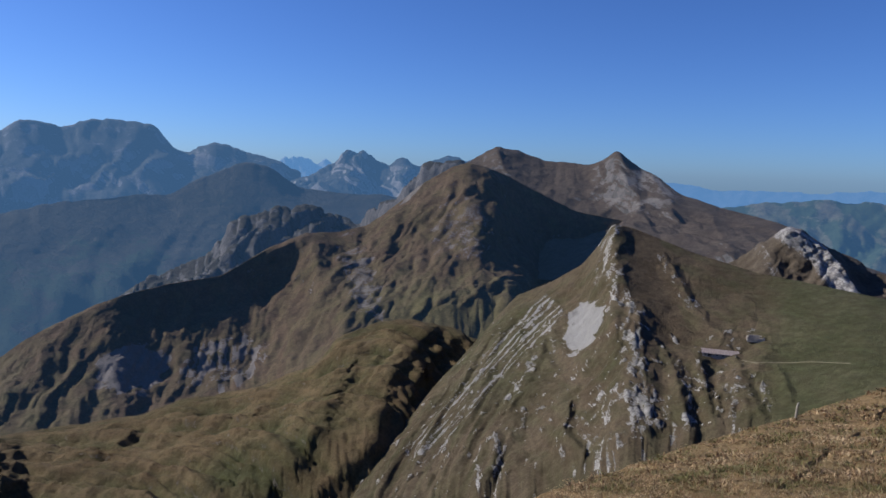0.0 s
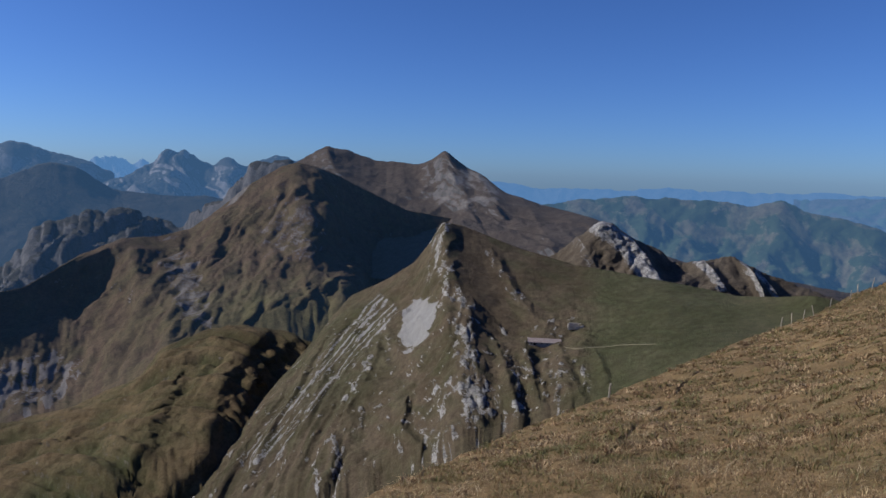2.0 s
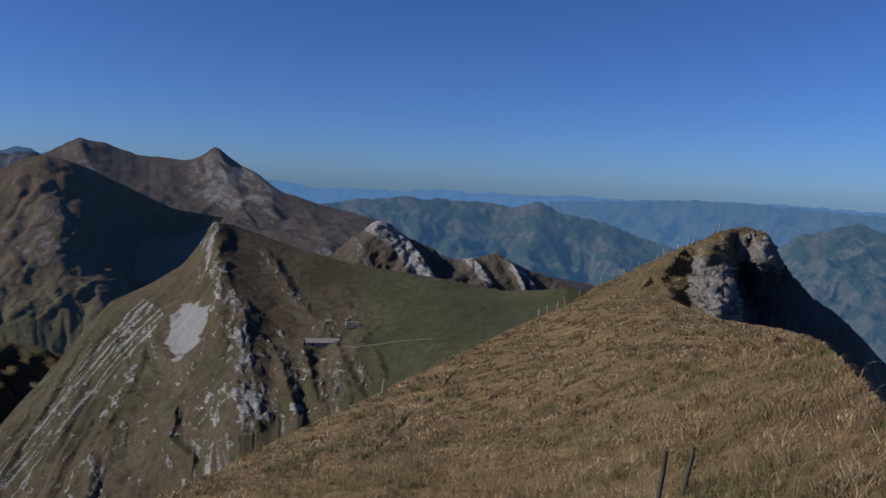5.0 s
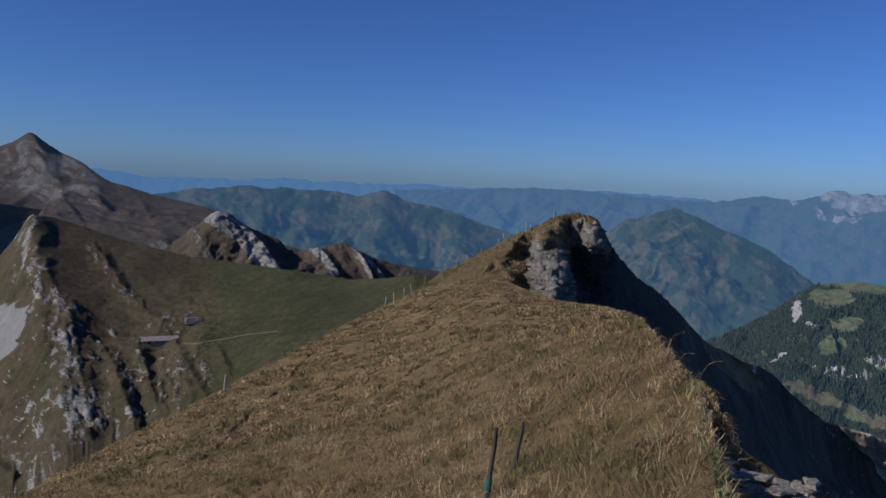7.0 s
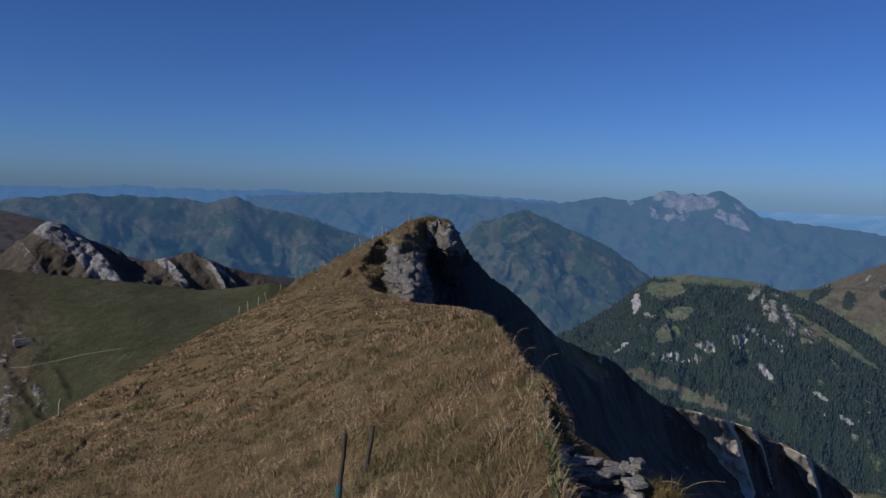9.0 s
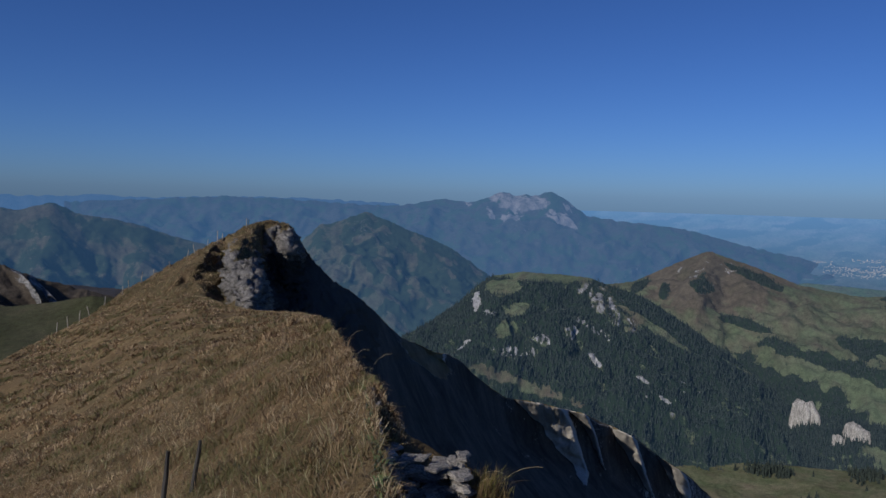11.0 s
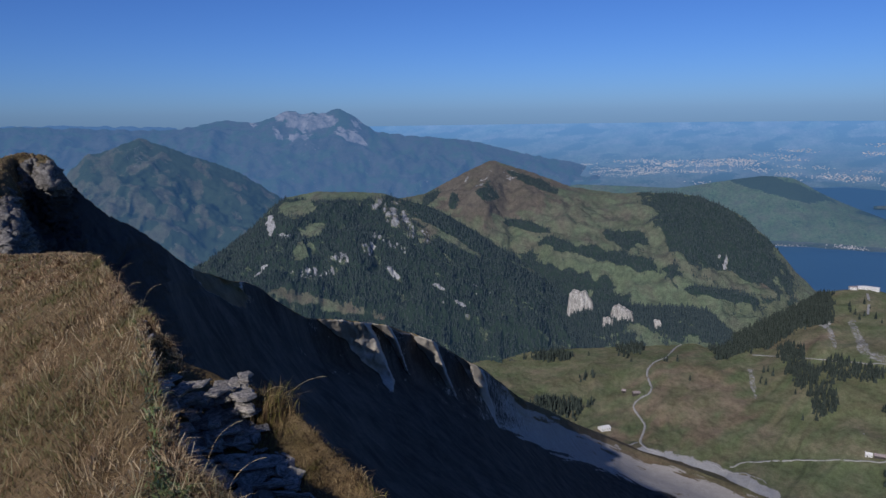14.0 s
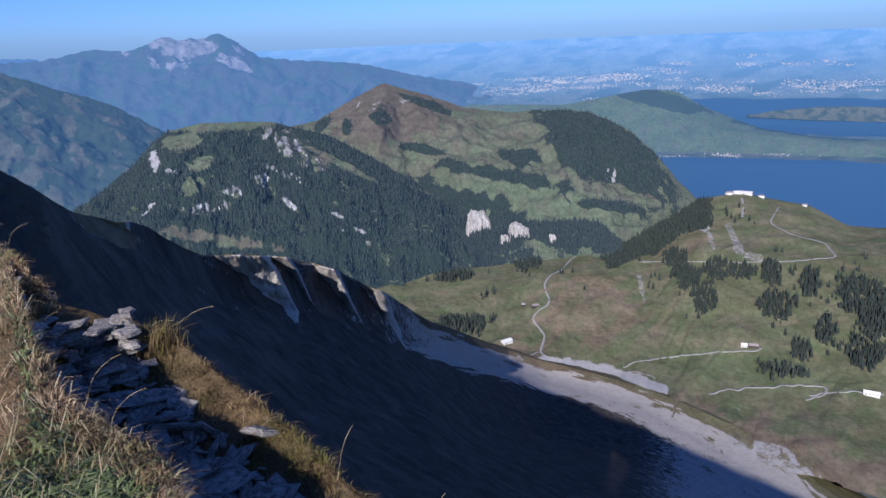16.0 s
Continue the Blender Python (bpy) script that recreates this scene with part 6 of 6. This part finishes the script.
track(alp_face, [(102.4, -25.6), (103.6, -25.9), (105, -26.2), (106.2, -26.1), (107.2, -26.5)], 4, "pale gravel track below the pasture")
track(alp_face, [(104.3, -25.8), (106.5, -25.1), (108.8, -24.6), (112, -24.0), (114.6, -23.6), (115, -23.3)], 5, "pale gravel track to a farm")
track(alp_face, [(111.2, -27.2), (112.6, -26.6), (114.5, -26.3), (117, -25.7), (119.7, -25.3), (119.6, -25.9), (118.2, -26.6)], 6, "pale gravel track with a hairpin bend")
track(alp_face, [(118.4, -26.3), (119.5, -25.8), (121, -25.4), (123.5, -25.2)], 5, "pale gravel track to a farm building")
track(alp_face, [(105.4, -17.8), (108, -17.6), (112.5, -17.4), (116.4, -17.0), (119.3, -16.4), (118.4, -15.5), (116.2, -15.1), (114.6, -14.4), (115.2, -13.1)], 7, "gravel road winding up to the station")
track(alp_face, [(112.6, -12.6), (112.8, -13.6), (112.7, -14.3)], 9, "pale ski run below the station")
track(barn_face, [(22.1, -13.05), (23.2, -13.2), (24.4, -12.95), (25.5, -12.85), (26.6, -12.6), (28, -12.45), (29.4, -12.3)], 0.8, "narrow cattle track over the meadow", M_dirt)


# ---- trees ----
M_needle, t_, p_ = nodes_of("spruce_needles")
rr = t_.nodes.new("ShaderNodeObjectInfo").outputs["Random"]
ri = t_.nodes.new("ShaderNodeNewGeometry").outputs["Random Per Island"]
cc = n_mix(t_, n_math(t_, "FRACT", n_math(t_, "ADD", rr, ri), 0), (0.022, 0.029, 0.025), (0.046, 0.057, 0.046))
t_.links.new(cc, p_.inputs["Base Color"])
p_.inputs["Roughness"].default_value, p_.inputs["Specular IOR Level"].default_value = 0.9, 0.1
M_bark = plain("spruce_bark", (0.06, 0.045, 0.035), (0.12, 0.09, 0.07), 3, 0.9)


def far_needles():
    """The same spruces two kilometres off and more, with blue haze painted in as emission."""
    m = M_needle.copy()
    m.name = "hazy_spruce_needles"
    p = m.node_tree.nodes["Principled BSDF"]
    p.inputs["Emission Color"].default_value, p.inputs["Emission Strength"].default_value = (*HAZE_GLOW, 1), 0.04
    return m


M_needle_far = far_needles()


def spruce_arrays(tiers, sides, seed):
    """Verts and triangles of a spruce crown one metre high: ragged tiers of drooping boughs."""
    r = random.Random(seed)
    V, F = [], []
    for k in range(tiers):
        z0 = 0.08 + 0.86 * k / tiers
        z1 = min(1.0, z0 + 1.5 / tiers)
        rad = 0.20 * (1 - 0.92 * k / tiers)
        c = len(V)
        V.append((0, 0, z1))
        for i in range(2 * sides):
            a = math.pi * (i + r.uniform(-0.3, 0.3)) / sides
            q = rad * (r.uniform(0.85, 1.2) if i % 2 else r.uniform(0.45, 0.65))
            V.append((q * math.cos(a), q * math.sin(a), z0 - (0.03 if i % 2 else -0.02)))
        for i in range(2 * sides):
            F.append((c, c + 1 + i, c + 1 + (i + 1) % (2 * sides)))
    return np.array(V), np.array(F)


def forest(name, face, mask, count, low, high, tiers, label, seed, over=8, material=None):
    """Many far spruces in one mesh, thick where the mask is high."""
    r = np.random.default_rng(seed)
    P = face.P
    rows, cols = P.shape[:2]
    out_v, out_f, base = [], [], 0
    i = r.uniform(12, rows - 1.01, count * over)
    j = r.uniform(0, cols - 1.01, count * over)
    i0, j0 = i.astype(int), j.astype(int)
    d = np.hypot(P[i0, j0, 0], P[i0, j0, 1])
    cell = np.linalg.norm(np.cross(P[i0 + 1, j0] - P[i0, j0], P[i0, j0 + 1] - P[i0, j0]), axis=-1)
    pick = (mask[i0, j0] > r.uniform(0.25, 0.75, len(i0))) & (r.uniform(0, 1, len(i0)) < cell / np.quantile(cell, 0.9))
    i0, j0, i, j = i0[pick][:count], j0[pick][:count], i[pick][:count], j[pick][:count]
    fi, fj = (i - i0)[:, None], (j - j0)[:, None]
    B = (P[i0, j0] * (1 - fi) + P[i0 + 1, j0] * fi) * (1 - fj) + (P[i0, j0 + 1] * (1 - fi) + P[i0 + 1, j0 + 1] * fi) * fj
    kinds = [spruce_arrays(tiers, 3, seed + q) for q in range(4)]
    for q, (V, F) in enumerate(kinds):
        b = B[q::4]
        h = r.uniform(low, high, len(b)) * (0.7 + 0.3 * r.uniform(0, 1, len(b)))
        a = r.uniform(0, 6.3, len(b))
        c, s = np.cos(a), np.sin(a)
        X = (V[None, :, 0] * c[:, None] - V[None, :, 1] * s[:, None]) * h[:, None] * 1.15
        Y = (V[None, :, 0] * s[:, None] + V[None, :, 1] * c[:, None]) * h[:, None] * 1.15
        W = np.stack([X, Y, V[None, :, 2] * h[:, None] - 1.0], -1) + b[:, None]
        out_v.append(W.reshape(-1, 3))
        out_f.append((F[None] + (np.arange(len(b)) * len(V))[:, None, None]).reshape(-1, 3) + base)
        base += len(b) * len(V)
    V, F = np.concatenate(out_v), np.concatenate(out_f)
    me = bpy.data.meshes.new(name)
    me.vertices.add(len(V))
    me.vertices.foreach_set("co", V.reshape(-1).astype(np.float32))
    me.loops.add(F.size)
    me.loops.foreach_set("vertex_index", F.reshape(-1).astype(np.int32))
    me.polygons.add(len(F))
    me.polygons.foreach_set("loop_start", np.arange(0, F.size, 3, dtype=np.int32))
    me.update(calc_edges=True)
    me.materials.append(material or M_needle)
    return tagged(new(name, me), label, "forest", kind="stuff")


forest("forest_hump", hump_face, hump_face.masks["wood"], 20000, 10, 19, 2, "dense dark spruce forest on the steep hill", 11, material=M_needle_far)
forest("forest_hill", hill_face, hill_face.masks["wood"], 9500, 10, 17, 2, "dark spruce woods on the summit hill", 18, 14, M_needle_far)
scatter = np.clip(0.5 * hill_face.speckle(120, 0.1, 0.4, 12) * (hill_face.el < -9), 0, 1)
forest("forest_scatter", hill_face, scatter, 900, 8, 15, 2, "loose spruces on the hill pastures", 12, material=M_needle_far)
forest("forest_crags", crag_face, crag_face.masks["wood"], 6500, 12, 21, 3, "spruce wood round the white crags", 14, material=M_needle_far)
forest("forest_alp", alp_face, alp_face.masks["wood"] * 1.3, 4200, 13, 24, 3, "spruce wood on the flank of the station hill", 13, 60)

UPPER_GROVES = [(106.7, -18.8, 0.62, 1.24, 8), (108.1, -17.5, 0.98, 0.98, 10), (109.1, -18.7, 1.24, 0.98, 16), (110.4, -20.3, 1.16, 1.42, 22), (111.3, -17.9, 1.33, 0.89, 14), (113.1, -18, 1.24, 0.71, 10), (115, -17.9, 0.8, 0.98, 10), (115.5, -20.3, 1.33, 1.16, 26), (116.9, -20.2, 0.53, 0.89, 6), (116.6, -17.7, 0.36, 1.07, 6), (117.7, -18.4, 0.8, 1.16, 14), (118.8, -19.2, 0.44, 1.07, 6), (115.3, -16.2, 0.71, 0.44, 5), (119.5, -17.3, 0.44, 1.07, 8), (120.6, -18.8, 1.24, 1.51, 26), (122, -20.1, 1.16, 2.67, 30), (119.1, -21.5, 0.8, 1.07, 10), (117.7, -23, 0.8, 0.98, 10), (119.8, -22.4, 0.71, 1.07, 8)]
LOWER_GROVES = [(116.7, -24.7, 2.22, 0.4, 14), (115.1, -24.7, 0.71, 0.8, 7), (121.8, -22.5, 1.33, 1.33, 16), (91.1, -22.8, 2.44, 0.89, 30), (93.5, -22.2, 0.89, 0.89, 8), (93.1, -20.2, 0.89, 0.53, 8), (90.3, -19, 1.78, 0.44, 12), (96.4, -18, 1.33, 0.62, 10), (99.6, -18.2, 0.89, 0.53, 5), (121, -16.2, 0.89, 0.71, 7), (111.8, -13.7, 0.8, 0.44, 8), (113, -13.9, 0.62, 0.62, 6), (101.4, -19.7, 0.44, 0.36, 2)]
groves = np.maximum.reduce([alp_face.blob(a, e, sa * 0.85, se * 0.85, 0, 0.5) for a, e, sa, se, count in UPPER_GROVES + LOWER_GROVES if count > 9])
forest("forest_groves", alp_face, groves, 2400, 14, 25, 4, "dense groves of spruces on the pasture", 17, 90)

# spruces that stand apart on the alp
V, F = spruce_arrays(6, 6, 3)
crown_me = bpy.data.meshes.new("crown")
crown_me.from_pydata([tuple(v) for v in V], [], [tuple(f_) for f_ in F])
crown_me.materials.append(M_needle)
bm = bmesh.new()
bmesh.ops.create_cone(bm, cap_ends=True, segments=6, radius1=0.022, radius2=0.008, depth=0.7, matrix=Matrix.Translation((0, 0, 0.3)))
trunk_me = bpy.data.meshes.new("trunk")
bm.to_mesh(trunk_me)
bm.free()
trunk_me.materials.append(M_bark)
spruce = tagged(new("spruce_tree"), "dark green spruce standing on the alpine pasture", "tree", group="spruces on the alp")
shared("trunk", trunk_me, spruce, Matrix())
shared("crown", crown_me, spruce, Matrix())
tr = random.Random(9)
first = True
for az, el, sa, se, count in UPPER_GROVES + LOWER_GROVES:
    for k in range(int(count * 0.75)):
        p = alp_face.find(az + tr.gauss(0, sa * 0.5), el - 0.3 + tr.gauss(0, se * 0.5)) - Vector((0, 0, 0.8))
        h = tr.uniform(13, 25)
        m = Matrix.LocRotScale(p, Euler((0, 0, tr.uniform(0, 6.3))), None)
        if first:
            spruce.matrix_basis, first = m, False
            spruce.scale = (22, 22, 22)
        else:
            c = copy_thing(spruce, m)
            c.scale = (h * 1.1, h * 1.1, h)


# ---- white crags in the wood ----
def crag(face, az, el, width, height, seed, label):
    """A blocky limestone tower: sheer cracked walls, a broken top that tilts to one side."""
    p = face.find(az, el) - Vector((0, 0, 8))
    u, v = np.meshgrid(np.linspace(0, 2 * np.pi, 64), np.linspace(0, 1, 34))
    lump = ridged(np.cos(u) * 1.7 + seed, np.sin(u) * 1.7 + v * 0.25, 5, seed, 0.6)
    rim = np.clip((1 - v) / 0.22, 0, 1) ** 0.4
    square = 1 / np.maximum(np.abs(np.cos(u)), np.abs(np.sin(u))) ** 0.6
    R = rim * square * (0.82 + 0.3 * lump) * (1.1 - 0.28 * v)
    X, Y = np.cos(u) * R * width / 2, np.sin(u) * R * width / 3
    top = 0.86 + 0.32 * fbm(X / width * 3 + seed, Y / width * 3, 4, seed + 3, 0.6) - 0.5 * X / width
    Z = np.where(v > 0.25, (v * 1.35 - 0.35) * top, v * 1.35 - 0.35) * height
    a = radians(-az)
    P = np.stack([p.x + X * math.cos(a) - Y * math.sin(a), p.y + X * math.sin(a) + Y * math.cos(a), p.z + Z], -1)
    ob = grid_mesh("rock_crag", P, {"rock": 0 * X + 0.95}, M_crag, False)
    return tagged(ob, label, "rock crag")


M_crag = land("pale_crag_rock", DRY, OLIVE, (0.5, 0.47, 0.43), GREY, 30, 0.9)
crag(crag_face, 92.6, -15.05, 78, 62, 3, "tall pale limestone crag standing in the forest")
crag(crag_face, 95.9, -15.6, 66, 38, 5, "pale broken limestone crag in the forest")
crag(crag_face, 94.8, -16.3, 34, 30, 8, "narrow pale limestone crag in the forest")
crag(crag_face, 98.6, -16.3, 24, 30, 9, "small pale rock tooth among spruces")


# ---- towns of the plain ----
M_town = plain("hazy_house_wall", (0.33, 0.33, 0.35), (0.54, 0.54, 0.54), 0.05, 0.8)


def town(name, spots, seed, label):
    r = np.random.default_rng(seed)
    V, F = [], []
    cube = np.array([(x, y, z) for x in (-.5, .5) for y in (-.5, .5) for z in (0, 1)])
    quads = np.array([(0, 1, 3, 2), (4, 6, 7, 5), (0, 4, 5, 1), (2, 3, 7, 6), (1, 5, 7, 3)])
    for az, el, sa, se, count in spots:
        for k in range(count * 3):
            if k % 25 == 0:
                ca, ce = r.normal(az, sa), r.normal(el, se)
            a, e = ca + r.normal(0, 0.5), ce + r.normal(0, 0.07)
            d = float(np.interp(e, gz_e, gz_d))
            p = at(a, e, d)
            s = np.array([r.uniform(8, 26), r.uniform(8, 16), r.uniform(4, 9)]) * (d / 3600) * 0.32
            V.append(cube * s + p)
            F.append(quads + 8 * len(F))
    V, F = np.concatenate(V), np.concatenate(F)
    me = bpy.data.meshes.new(name)
    me.from_pydata([tuple(v) for v in V], [], [tuple(int(i) for i in q) for q in F])
    me.materials.append(M_town)
    return tagged(new(name, me), label, "town", kind="stuff")


town("town_far", [(95, -4.6, 3.2, 0.35, 220), (101, -4.2, 2.5, 0.25, 150), (105.5, -3.9, 2.2, 0.2, 110), (113, -4.9, 4, 0.22, 200), (119, -4.8, 3, 0.25, 120), (108, -3.2, 6, 0.2, 90), (118.6, -6.75, 1.6, 0.1, 60), (107.6, -9.95, 1.1, 0.1, 90), (112, -9.6, 3.5, 0.15, 60), (104, -8.6, 3, 0.4, 60), (112, -8.6, 4, 0.3, 60)], 3, "pale hazy town houses on the plain")
